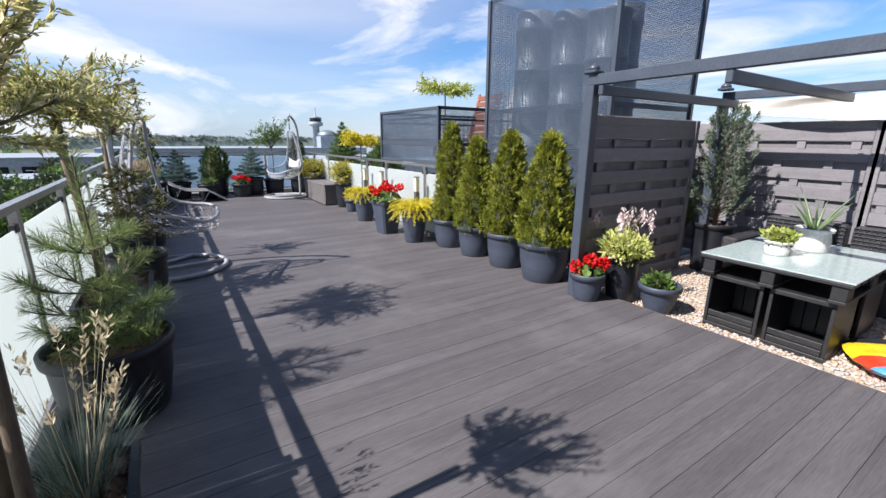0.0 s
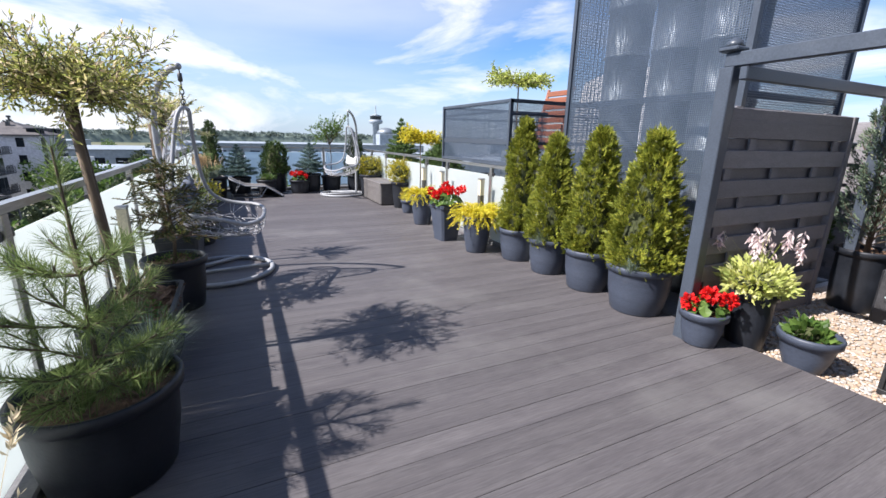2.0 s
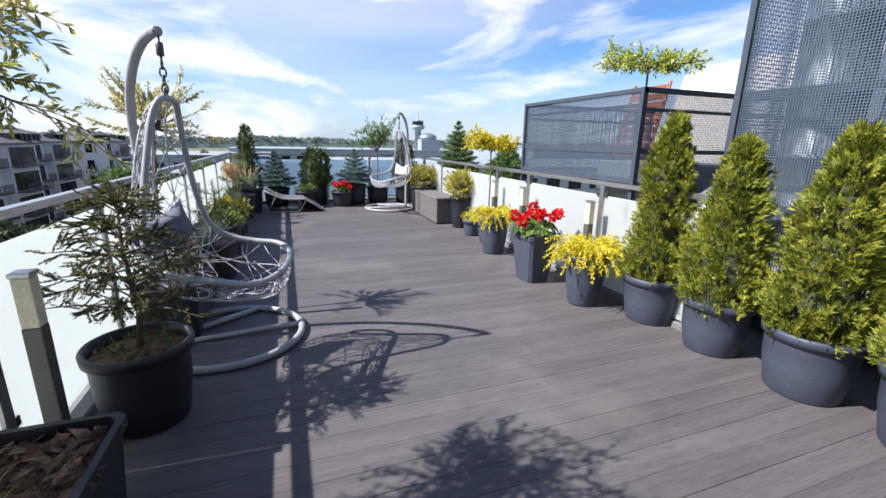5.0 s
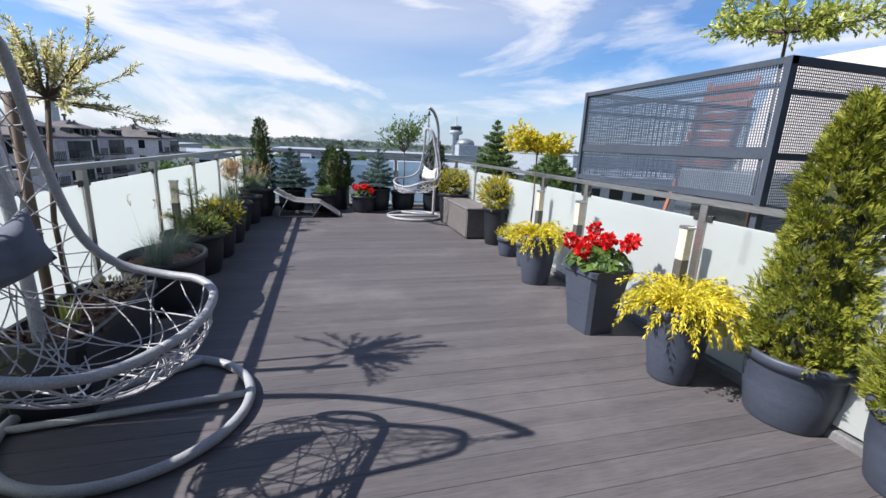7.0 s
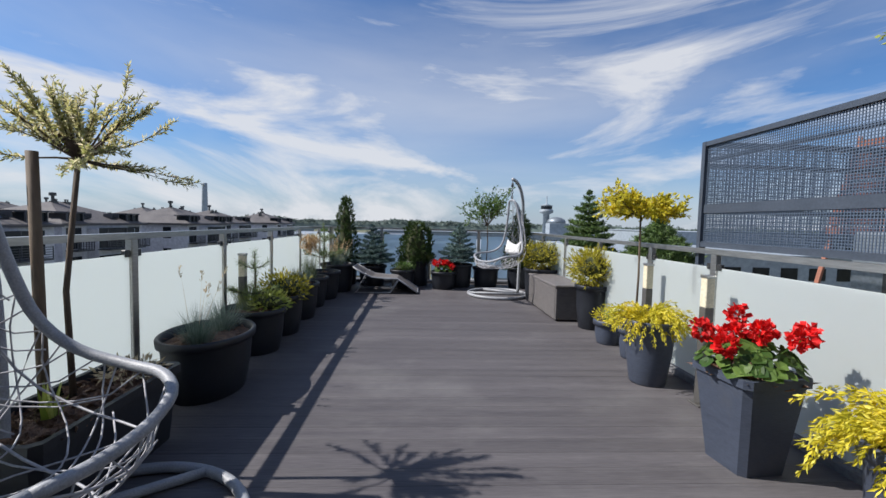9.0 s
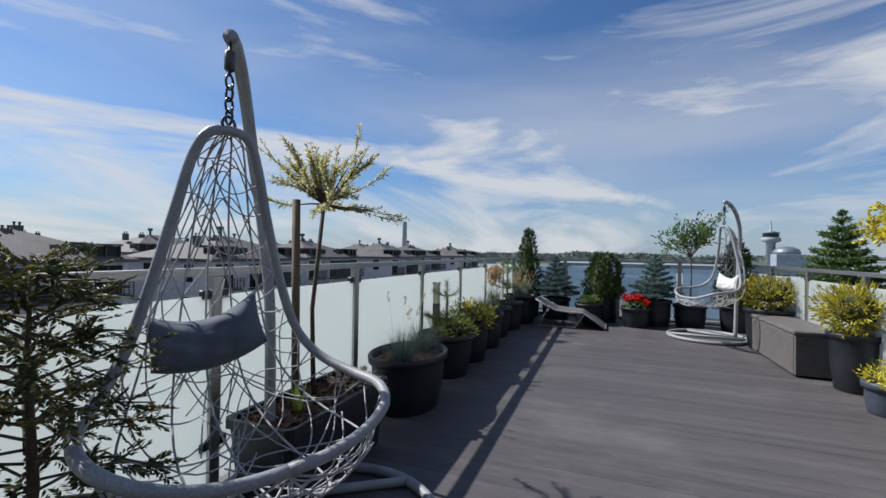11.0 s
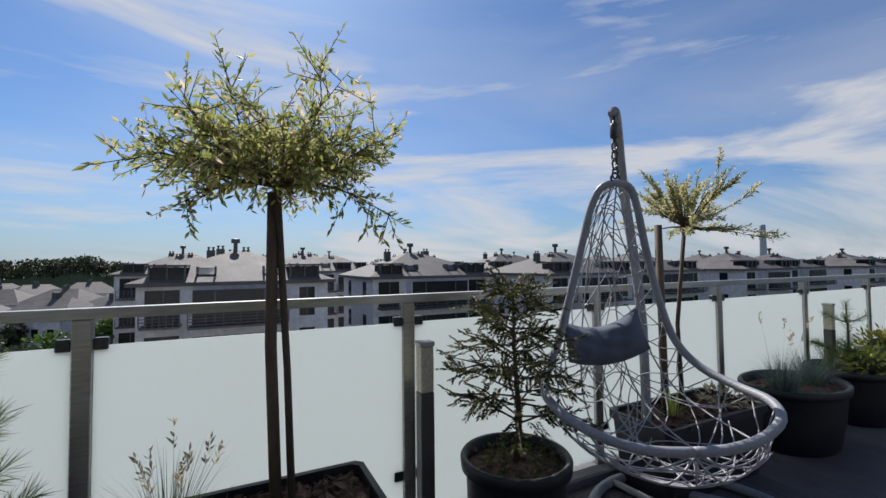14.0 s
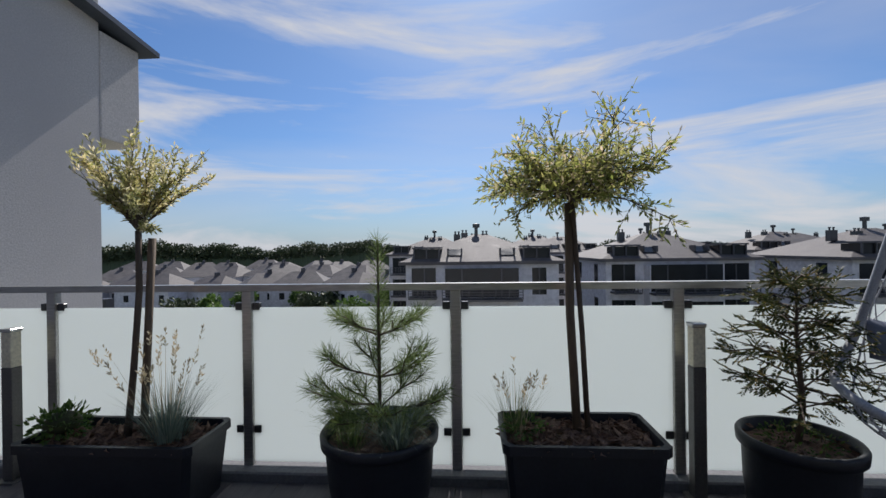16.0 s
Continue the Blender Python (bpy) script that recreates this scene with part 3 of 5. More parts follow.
def pine_part(parent, z0, height, arms, material=PINE, needle=0.075):
    """A young pine: a straight leader and whorls of bottle-brush shoots; arms: (height share, reach, rise, turn)."""
    t, g = Geo(), Geo()
    lines = [[Vector((0, 0, z0 - 0.1)), Vector((0.01, 0.0, z0 + height * 0.55)), Vector((0, 0, z0 + height))]]
    for share, reach, rise, a in arms:
        b = Vector((0, 0, z0 + height * share))
        mid = b + polar(a, reach * 0.55, reach * rise * 0.35)
        lines.append([b, mid, b + polar(a, reach, reach * rise)])
        if reach > 0.16:
            for s in (-0.6, 0.6):
                lines.append([mid, mid + polar(a + s, reach * 0.28, reach * rise * 0.3), mid + polar(a + s, reach * 0.45, reach * rise * 0.6)])
    for i, L in enumerate(lines):
        t.tube(L, [0.012, 0.009, 0.004] if i == 0 else [0.006, 0.005, 0.003], 5)
        for (p, q), lo in zip(zip(L[:-1], L[1:]), (0.45 if i else 0.25, 0)):
            m = int((q - p).length / 0.0014)
            dd = (q - p).normalized()
            for j in range(m):
                f = j / m
                if f < lo and L[0] == p:
                    continue
                g.leaf(p.lerp(q, f), dd * rnd(0.5, 1.1) + unit() * 0.8, needle * rnd(0.7, 1.15), 0.0030)
    t.make("trunk", BARK, parent)
    g.make("needles", material, parent)


def crown_part(parent, base, limbs, twigs, reach, rise, material, leaf=0.045, width=0.3, ex=1.0, per=16, wood=None, spread=0.35, sag=0.0, longest=1.0, wobble=0.22):
    """A grafted crown: limbs that fork into twigs set with narrow leaves."""
    t, g = Geo(), Geo()
    base = Vector(base)
    for i in range(limbs):
        a = 6.283 * i / limbs + rnd(-0.3, 0.3)
        d = (polar(a, 1, rnd(*rise))).normalized()
        d.y *= ex
        R = reach * rnd(0.55, 1.0)
        p, pts = base.copy(), [base.copy()]
        for s in range(4):
            p = p + d * R / 4
            d = (d + unit() * wobble - Vector((0, 0, sag))).normalized()
            pts.append(p.copy())
        t.tube(pts, [0.007, 0.005, 0.004, 0.002, 0.001], 5, False)
        for j in range(per):
            f = 1.6 + 2.39 * j / per
            k = int(f)
            dd = (pts[k + 1] - pts[k]).normalized()
            g.leaf(pts[k].lerp(pts[k + 1], f - k), dd * 0.8 + unit() * 0.7, leaf * rnd(0.7, 1.2), leaf * width)
        for s in range(twigs):
            f = rnd(0.2, 1.0) * 3.99
            k = int(f)
            b = pts[k].lerp(pts[k + 1], f - k)
            dd = ((pts[k + 1] - pts[k]).normalized() + unit() * spread * 2.4 + Vector((0, 0, 0.15))).normalized()
            L = min(R * rnd(0.22, 0.45), longest)
            t.tube([tuple(b), tuple(b + dd * L)], [0.002, 0.0008], 4, False)
            for j in range(per):
                q = b + dd * L * (0.15 + 0.85 * (j + 0.5) / per)
                g.leaf(q, dd * 0.75 + unit() * 0.75, leaf * rnd(0.7, 1.25), leaf * width)
    t.make("branches", wood or BARK, parent)
    g.make("leaves", material, parent)


def stem_part(parent, pts, radii, name="trunk", material=None):
    g = Geo()
    g.tube(pts, radii, 8)
    return g.make(name, material or BARK, parent, True)


def geranium_part(parent, at, r, heads, leaves=70):
    g, f, s = Geo(), Geo(), Geo()
    at = Vector(at)
    for _ in range(leaves):
        u = unit()
        p = at + Vector((u.x * r, u.y * r, abs(u.z) * r * 0.55 + 0.02))
        n = (u + Vector((0, 0, 1))).normalized()
        a = n.orthogonal().normalized()
        b = n.cross(a)
        R = rnd(0.025, 0.042)
        k = len(g.v)
        g.v.append(tuple(p))
        g.v += [tuple(p + (a * math.cos(w) + b * math.sin(w)) * R * (1 + 0.12 * math.sin(w * 5)) + n * 0.010) for w in [6.283 * i / 9 for i in range(9)]]
        g.f += [(k, k + 1 + i, k + 1 + (i + 1) % 9) for i in range(9)]
    for i in range(heads):
        a = 6.283 * i / heads + rnd(-0.4, 0.4)
        c = at + polar(a, r * (1.0 if i % 3 else 0.3), r * rnd(0.5, 1.15))
        s.tube([tuple(at + polar(a, 0.03)), tuple(c)], 0.004, 4, False)
        for _ in range(80):
            u = unit()
            f.leaf(c + u * rnd(0.02, 0.046), u + unit() * 0.7, 0.036, 0.036)
    g.make("leaves", GREEN, parent)
    s.make("stalks", GREEN, parent)
    f.make("flowers", RED, parent)
# ---------------------------------------------------------------- screens of perforated metal
def grid_sheet(g, o, u, v, w, h, pitch, bar, depth=0.004):
    """A sheet with square holes: crossing bars in the plane of u and v."""
    o, u, v = Vector(o), Vector(u).normalized(), Vector(v).normalized()
    n = u.cross(v)

    def bar_at(p, a, b, L, off):
        q = [p + b * s * bar / 2 + n * (e * depth / 2 + off) for s in (-1, 1) for e in (-1, 1)]
        c = q + [x + a * L for x in q]
        g.add([tuple(x) for x in c], [(0, 1, 5, 4), (1, 3, 7, 5), (3, 2, 6, 7), (2, 0, 4, 6)])
    for i in range(int(w / pitch) + 1):
        bar_at(o + u * (i * pitch), v, u, h, 0.0)
    for j in range(int(h / pitch) + 1):
        bar_at(o + v * (j * pitch), u, v, w, 0.0012)


def mesh_box():
    r = root("screen_enclosure", pose(0, 0, 0), "dark grey perforated metal enclosure above the railing", "metal screen")
    x0, x1, y0, y1, z0, z1 = 3.45, 5.6, 5.45, 7.42, 1.16, 1.97
    g = Geo()
    grid_sheet(g, (x0, y0, z0), (0, 1, 0), (0, 0, 1), y1 - y0, z1 - z0, 0.017, 0.0052)
    grid_sheet(g, (x0, y0, 0.55), (1, 0, 0), (0, 0, 1), x1 - x0, z1 - 0.55, 0.017, 0.0044)
    grid_sheet(g, (x0, y1, z0), (1, 0, 0), (0, 0, 1), x1 - x0, z1 - z0, 0.03, 0.008)
    g.make("mesh_sheet", MESH, r)
    f = Geo()
    for y in (y0, y1):
        f.box(x0 - 0.025, x0 + 0.025, y - 0.02, y + 0.02, 0.75, z1)
        f.box(x0 - 0.02, x1, y - 0.02, y + 0.02, z1 - 0.04, z1 + 0.003)
        f.box(x0 - 0.02, x1, y - 0.015, y + 0.015, z1 - 0.20, z1 - 0.17)
        f.box(x0 - 0.02, x1, y - 0.015, y + 0.015, z0 + 0.24, z0 + 0.28)
    f.box(x0 - 0.022, x0 + 0.022, y0, y1, z1 - 0.035, z1)
    f.box(x0 - 0.008, x0 + 0.03, y0, y1, z0 + 0.24, z0 + 0.31)
    f.box(x0 + 0.004, x0 + 0.03, y0, y1, z1 - 0.16, z1 - 0.135)
    f.box(x0 - 0.02, x0 + 0.02, y0, y1, z0 - 0.03, z0 + 0.012)
    f.make("frame", ANTH, r)


mesh_box()


def screen_tower():
    r = root("screen_tower", pose(0, 0, 0), "tall perforated grey metal screen round the ventilation ducts", "metal screen")
    g = Geo()
    x0, x1, y0, y1, z1 = 3.95, 5.5, 2.92, 4.95, 3.3
    grid_sheet(g, (x0, y0, 0.25), (0, 1, 0), (0, 0, 1), y1 - y0, z1 - 0.25, 0.019, 0.0056)
    grid_sheet(g, (x0, y0, 0.25), (1, 0, 0), (0, 0, 1), x1 - x0, z1 - 0.25, 0.019, 0.0056)
    grid_sheet(g, (x0, y1, 0.25), (1, 0, 0), (0, 0, 1), x1 - x0, z1 - 0.25, 0.03, 0.009)
    g.make("mesh_sheet", MESH, r)
    f = Geo()
    for x, y in ((x0, y0), (x0, y1), (x1, y0), (x1, y1)):
        f.box(x - 0.025, x + 0.025, y - 0.025, y + 0.025, -0.06, z1)
    for z in (1.15, 1.85, z1 - 0.04):
        f.box(x0 + 0.006, x0 + 0.04, y0, y1, z, z + 0.06)
        f.box(x0, x1, y0 + 0.006, y0 + 0.04, z, z + 0.05)
    f.make("frame", ANTH, r)


screen_tower()


def ducts():
    for x, y, rr, h in ((4.42, 4.58, 0.24, 3.2), (4.5, 4.02, 0.22, 3.1), (4.5, 3.45, 0.24, 3.0), (5.1, 4.3, 0.24, 3.2), (5.1, 3.72, 0.24, 3.2)):
        r = root("ventilation_duct", pose(x, y, -0.07), "round galvanised ventilation duct behind the metal screen", "duct", "ducts")
        g = Geo()
        prof = []
        for k in range(int(h / 0.5)):
            prof += [(rr, k * 0.5), (rr, k * 0.5 + 0.46), (rr + 0.012, k * 0.5 + 0.465), (rr + 0.012, k * 0.5 + 0.495)]
        g.lathe(prof + [(rr, h), (0.01, h + 0.02)], 20)
        g.make("pipe", DUCT, r, True)
    r = root("air_unit", pose(4.9, 6.4, -0.07), "grey metal air handling unit in the enclosure", "machine")
    box("casing", (1.0, 1.4, 1.35), (0, 0, 0), DUCT, r, 0.02)
    box("grille", (0.02, 0.9, 0.6), (-0.51, 0, 0.5), STEELDARK, r, 0.005)
    r = root("silver_pipe", pose(4.0, 5.15, -0.07), "bent silver pipe beside the screen", "duct")
    g = Geo()
    g.tube([(0, 0, 0), (0, 0, 0.9), (0.05, 0.0, 1.05), (0.2, 0, 1.12), (0.7, 0, 1.12)], 0.11, 12)
    g.make("pipe", DUCT, r, True)


ducts()

# neighbouring attic with a sloping white face and brown slats, behind the enclosure
r = root("attic_block", pose(7.6, 8.2, -0.07), "white sloping attic wall with brown wooden slats", "house", kind="structure")
g = Geo()
g.add([(-0.2, -2.0, 0), (1.3, -2.0, 0), (1.3, 1.2, 0), (-0.2, 1.2, 0), (0.7, -2.0, 2.95), (1.3, -2.0, 3.2), (1.3, 1.2, 3.2), (0.7, 1.2, 2.95)],
      [(0, 3, 2, 1), (4, 5, 6, 7), (0, 1, 5, 4), (1, 2, 6, 5), (2, 3, 7, 6), (3, 0, 4, 7)])
g.make("wall", GREYPLASTER, r)
for k in range(9):
    box("slat", (0.05, 1.0, 0.13), (-0.05 + 0.055 * k + 0.0, 1.75, 1.3 + 0.17 * k), SLATS, r, 0.01)
for s in (1.27, 2.23):
    g = Geo()
    g.tube([(-0.25, s, 0), (0.42, s, 2.85)], 0.04, 4)
    g.make("stud", SLATS, r)


# ---------------------------------------------------------------- pergola, fences, seat corner
def pergola():
    r = root("pergola", pose(0, 0, 0), "dark grey painted timber pergola over the seating corner", "pergola")
    for x, y in ((3.27, 2.62), (5.5, 2.55), (5.75, -0.6), (3.27, -0.7)):
        box("post", (0.095, 0.095, 2.0), (x, y, -0.03), ANTH, r, 0.006)
        box("post_cap", (0.13, 0.13, 0.03), (x, y, 2.065), ANTH, r, 0.01)
        g = Geo()
        g.lathe([(0.055, 0), (0.05, 0.03), (0.02, 0.055), (0.006, 0.06)], 10)
        g.make("finial", ANTH, r, True, pose(x, y, 2.095))
    box("beam", (0.06, 3.4, 0.09), (3.27, 0.95, 1.97), ANTH, r, 0.006)
    box("beam", (0.06, 3.3, 0.09), (5.62, 0.97, 1.97), ANTH, r, 0.006)
    for y in (2.52, 1.5, 0.45, -0.6):
        box("rafter", (2.5, 0.05, 0.085), (4.5, y, 1.885), ANTH, r, 0.006)


pergola()


def fence(name, at, length, height, n, label):
    """A lapped panel: boards woven in front of and behind uprights."""
    r = root(name, at, label, "fence", "fence panels")
    pitch = height / round(height / 0.232)
    for k in range(round(height / pitch)):
        z = k * pitch
        box("board", (length - 0.08, 0.020, pitch * 0.60), (length / 2, -0.018, z + 0.02), FENCE, r, 0.004)
        box("back_board", (length - 0.08, 0.012, pitch * 0.52), (length / 2, 0.022, z + pitch * 0.56), FENCE, r, 0.003)
        for i in range(n):
            x = length * (i + (0.25 if k % 2 else 0.65)) / n
            box("batten", (0.085, 0.016, pitch * 0.40), (x, -0.010, z + pitch * 0.60 + 0.021), FENCE, r, 0.003)
    for x in (0.0, length):
        box("upright", (0.075, 0.075, height + 0.01), (x, 0.0, 0), FENCE, r, 0.006)
    box("top_rail", (length, 0.05, 0.13), (length / 2, 0, height - 0.12), FENCE, r, 0.006)
    return r


fence("fence_panel", pose(3.38, 2.68, -0.05), 1.83, 1.77, 3, "grey woven wooden fence panel beside the pergola post")
fence("fence_panel", pose(6.35, 3.3, -0.05, 0, 0, -90), 1.95, 1.77, 4, "grey woven wooden fence panel behind the wicker sofa")
fence("fence_panel", pose(6.35, 1.32, -0.05, 0, 0, -90), 1.95, 1.77, 4, "grey woven wooden fence panel behind the wicker sofa")

# rolled-up canvas hung below the far beam
g = Geo()
nu, nv = 36, 10
for j in range(nv + 1):
    for i in range(nu + 1):
        u, v = i / nu, j / nv
        sag = 0.20 * math.sin(math.pi * min(1, u * 1.05)) ** 0.7
        z = 2.0 - v * (0.08 + sag)
        x = 6.2 + 0.05 * math.sin(v * math.pi) + 0.02 * math.sin(u * 21 + v * 6)
        g.v.append((x, 2.8 - u * 3.4, z + 0.008 * math.sin(u * 33)))
for j in range(nv):
    for i in range(nu):
        q = j * (nu + 1) + i
        g.f.append((q, q + 1, q + nu + 2, q + nu + 1))
ob = tagged(g.make("awning", CANVAS, None, True), "cream canvas awning hanging in a sag below the pergola", "awning")
sol = ob.modifiers.new("thick", "SOLIDIFY")
sol.thickness = 0.008


def crate(parent, x, y, w, d, h):
    """An open-fronted slatted crate."""
    for z in (0.0, h - 0.03):
        box("crate_board", (d, w, 0.03), (x, y, z), BLACKWOOD, parent, 0.003)
    for s in (-1, 1):
        box("crate_side", (d, 0.025, h - 0.062), (x, y + s * (w / 2 - 0.013), 0.031), BLACKWOOD, parent, 0.003)
    for k in range(4):
        box("slat", (0.02, w / 4.6, h - 0.064), (x + d / 2 - 0.011, y + (k - 1.5) * w / 4.25, 0.032), BLACKWOOD, parent, 0.003)
    for z in (0.035, 0.085):
        box("slat", (0.02, w - 0.06, 0.04), (x - d / 2 + 0.011, y, z), BLACKWOOD, parent, 0.003)


def pallet_table():
    r = root("coffee_table", pose(4.27, 1.2, -0.05) @ Matrix.Diagonal((1, 1, 1.15, 1)), "low black pallet table on crates with a glass top", "table")
    for y in (-0.2, 0.24):
        crate(r, -0.22, y, 0.40, 0.50, 0.40)
        crate(r, 0.48, y, 0.40, 0.50, 0.40)
    for y in (-0.40, 0.02, 0.44):
        for x in (-0.45, 0.12, 0.68):
            box("block", (0.14, 0.09, 0.09), (x, y, 0.432), BLACKWOOD, r, 0.004)
        box("pallet_board", (1.3, 0.10, 0.022), (0.12, y, 0.41), BLACKWOOD, r, 0.003)
    for k in range(8):
        box("pallet_board", (0.13, 0.98, 0.022), (-0.47 + 0.17 * k, 0.02, 0.523), BLACKWOOD, r, 0.003)
    box("glass_top", (1.30, 0.99, 0.010), (0.12, 0.02, 0.5475), TABLEGLASS, r, 0.003)
    return r


pallet_table()


def sofa():
    r = root("wicker_sofa", pose(5.72, 1.15, -0.05), "dark woven wicker corner sofa behind the table", "sofa")
    box("seat", (0.66, 2.4, 0.34), (-0.1, -0.3, 0), WICKER, r, 0.02)
    for k in range(3):
        box("backrest", (0.14, 0.74, 0.36), (0.30, 0.55 - 0.78 * k, 0.345), WICKER, r, 0.03)
    box("armrest", (0.72, 0.16, 0.50), (-0.10, 0.99, 0.0), WICKER, r, 0.02)
    g = Geo()
    for k in range(3):
        for i in range(18):
            y = 0.55 - 0.78 * k - 0.35 + 0.7 * i / 17
            g.tube([(0.225, y, 0.36), (0.225, y, 0.69)], 0.008, 5)
        for i in range(9):
            g.tube([(0.222, 0.55 - 0.78 * k - 0.36, 0.37 + 0.04 * i), (0.222, 0.55 - 0.78 * k + 0.36, 0.37 + 0.04 * i)], 0.008, 5)
    g.make("weave", WICKER, r)


sofa()
TT = 0.592
r = root("aloe_pot", pose(4.62, 1.24, TT), "green aloe in a white ceramic pot on the table", "potted plant")
pot_part(r, 0.135, 0.12, 0.2, WHITEPOT, 0.02)
g = Geo()
for k in range(11):
    a = k * 2.4
    p, d = polar(a, 0.02, 0.16), polar(a, 0.35 + 0.05 * k % 0.5, 1).normalized()
    L = rnd(0.28, 0.46)
    pts, rad = [], []
    for i in range(6):
        pts.append(tuple(p))
        rad.append(0.017 * (1 - i / 5.2))
        p = p + d * L / 5
        d = (d + polar(a, 0.09)).normalized()
    g.tube(pts, rad, 6)
g.make("leaves", mat("aloe_skin", (0.16, 0.22, 0.11), (0.11, 0.16, 0.08), 0.45), r, True)
r = root("small_table_pot", pose(4.20, 1.34, TT), "trailing lime green plant in a small white pot", "potted plant")
pot_part(r, 0.10, 0.085, 0.12, WHITEPOT, 0.015)
bush_part(r, (0, 0, 0.16), 0.12, 0.05, 240, LIME, 0.04, 0.7)
r = root("soil_bag", pose(4.12, 0.50, -0.045, 0, 0, 115), "yellow, red and blue plastic bag of soil lying on pebbles", "bag")
BAGY = mat("yellow_plastic_film", (0.75, 0.52, 0.02), (0.65, 0.42, 0.02), 0.3, scale=9, bump=0.5)
for nm, mm, x0, x1 in (("yellow_film", BAGY, -0.10, 0.14), ("red_film", mat("red_plastic_film", (0.6, 0.05, 0.02), None, 0.3), 0.14, 0.26),
                       ("black_film", POTBLACK, -0.26, -0.10), ("blue_film", mat("blue_plastic_film", (0.08, 0.28, 0.5), None, 0.3), 0.26, 0.34)):
    g = Geo()
    for i in range(9):
        for j in range(13):
            u, w = x0 + (x1 - x0) * i / 8, 6.283 * j / 12
            e = math.sqrt(max(0.05, 1 - (u / 0.36) ** 2))
            g.v.append((0.28 * e * math.cos(w), u, 0.075 + 0.07 * e * math.sin(w) * (1 + 0.15 * math.sin(u * 40 + w * 3))))
    for i in range(8):
        for j in range(12):
            q = i * 13 + j
            g.f.append((q, q + 1, q + 14, q + 13))
    g.make(nm, mm, r, True)

# pebble bed: a base sheet and loose stones on it
wall("pebble_bed", GX + 0.03, 6.8, -1.0, 2.9, -0.074, -0.058, PEBBLE, 0)
PEB = [mat("pebble_" + n, a, b, 0.7, scale=40, bump=0.2) for n, a, b in (
    ("cream", (0.58, 0.49, 0.43), (0.46, 0.38, 0.33)), ("tan", (0.46, 0.33, 0.23), (0.38, 0.27, 0.19)), ("grey", (0.42, 0.39, 0.36), (0.33, 0.31, 0.29)))]
pebbles = [Geo(), Geo(), Geo()]
for _ in range(9500):
    x, y = GX + 0.04 + 3.0 * rnd(0, 1) ** 1.6, rnd(-0.9, 2.85)
    s, a, h = rnd(0.009, 0.022), rnd(0, 6.28), rnd(0.55, 0.8)
    q = random.choice(pebbles)
    vs = []
    for z, k in ((-0.5, 0.6), (0.1, 1.0), (0.75, 0.6)):
        for i in range(6):
            w = a + 6.283 * i / 6
            vs.append((x + s * k * math.cos(w) * rnd(0.85, 1.2), y + s * k * 0.8 * math.sin(w) * rnd(0.85, 1.2), -0.05 + s * h * z))
    q.add(vs, [(i, (i + 1) % 6, 6 + (i + 1) % 6, 6 + i) for i in range(6)] + [(6 + i, 6 + (i + 1) % 6, 12 + (i + 1) % 6, 12 + i) for i in range(6)] + [tuple(range(12, 18))])
for q, m_ in zip(pebbles, PEB):
    tagged(q.make("pebbles", m_, None, True), "cream and brown rounded pebbles beside the deck", "pebbles", kind="stuff")

# ---------------------------------------------------------------- pots along the east side
for x, y, top, h, rr, pr in ((3.36, 4.98, 1.72, 0.40, 0.225, 0.255), (3.37, 4.40, 1.53, 0.40, 0.235, 0.24), (3.40, 3.80, 1.60, 0.42, 0.25, 0.26), (3.40, 3.18, 1.57, 0.43, 0.285, 0.29)):
    r = root("potted_thuja", pose(x, y, 0), "clipped cone-shaped thuja in a round anthracite pot", "potted shrub", "thuja pots")
    pot_part(r, pr, pr * 0.76, h)
    thuja_part(r, h - 0.02, top - h, rr * 1.06, THUJA, 6200, 0.55)
    if y < 3.5 or 4.2 < y < 4.5:
        tuft_part(r, (-pr * 0.80, -pr * 0.32, h - 0.03), 260, 0.18, 0.004, FESCUE, 1.2, 0.9, 0.05)

r = root("potted_broom", pose(3.03, 5.47, 0), "golden arching shrub in a tall round anthracite pot", "potted shrub")
pot_part(r, 0.205, 0.135, 0.49)
spray_part(r, (0, 0, 0.49), 170, 0.36, YELLOW, 1.9, 0.036, lift=1.5)
r = root("potted_geranium", pose(2.95, 6.24, 0, 0, 0, 6), "red geraniums in a tall square anthracite planter", "potted flowers")
square_pot(r, 0.40, 0.27, 0.40, 0.27, 0.53)
geranium_part(r, (0, 0, 0.52), 0.23, 9, 110)
r = root("potted_broom", pose(3.06, 7.42, 0), "golden leafy shrub in a tall round anthracite pot", "potted shrub")
pot_part(r, 0.21, 0.14, 0.53)
spray_part(r, (0, 0, 0.52), 130, 0.30, YELLOW, 1.7, 0.034, lift=1.3)
r = root("potted_grass", pose(3.24, 8.55, 0), "small lime grass in a low grey pot", "potted plant")
pot_part(r, 0.16, 0.12, 0.26)
tuft_part(r, (0, 0, 0.22), 120, 0.25, 0.006, LIME, 0.6, 0.6, 0.05)
bush_part(r, (-0.04, 0, 0.30), 0.13, 0.08, 200, YELLOW, 0.04, 0.4, core=False)
r = root("potted_cypress", pose(3.33, 9.22, 0), "bushy golden cypress in a tall round dark pot", "potted shrub")
pot_part(r, 0.22, 0.16, 0.55, POTBLACK)
bush_part(r, (0, 0, 0.76), 0.31, 0.24, 2000, GOLDGREEN, 0.065, 0.25)
r = root("potted_cypress", pose(3.20, 11.05, 0), "bushy golden cypress in a wide dark pot", "potted shrub")
pot_part(r, 0.29, 0.24, 0.55, POTBLACK)
bush_part(r, (0, 0, 0.76), 0.36, 0.22, 1800, GOLDGREEN, 0.065, 0.25)
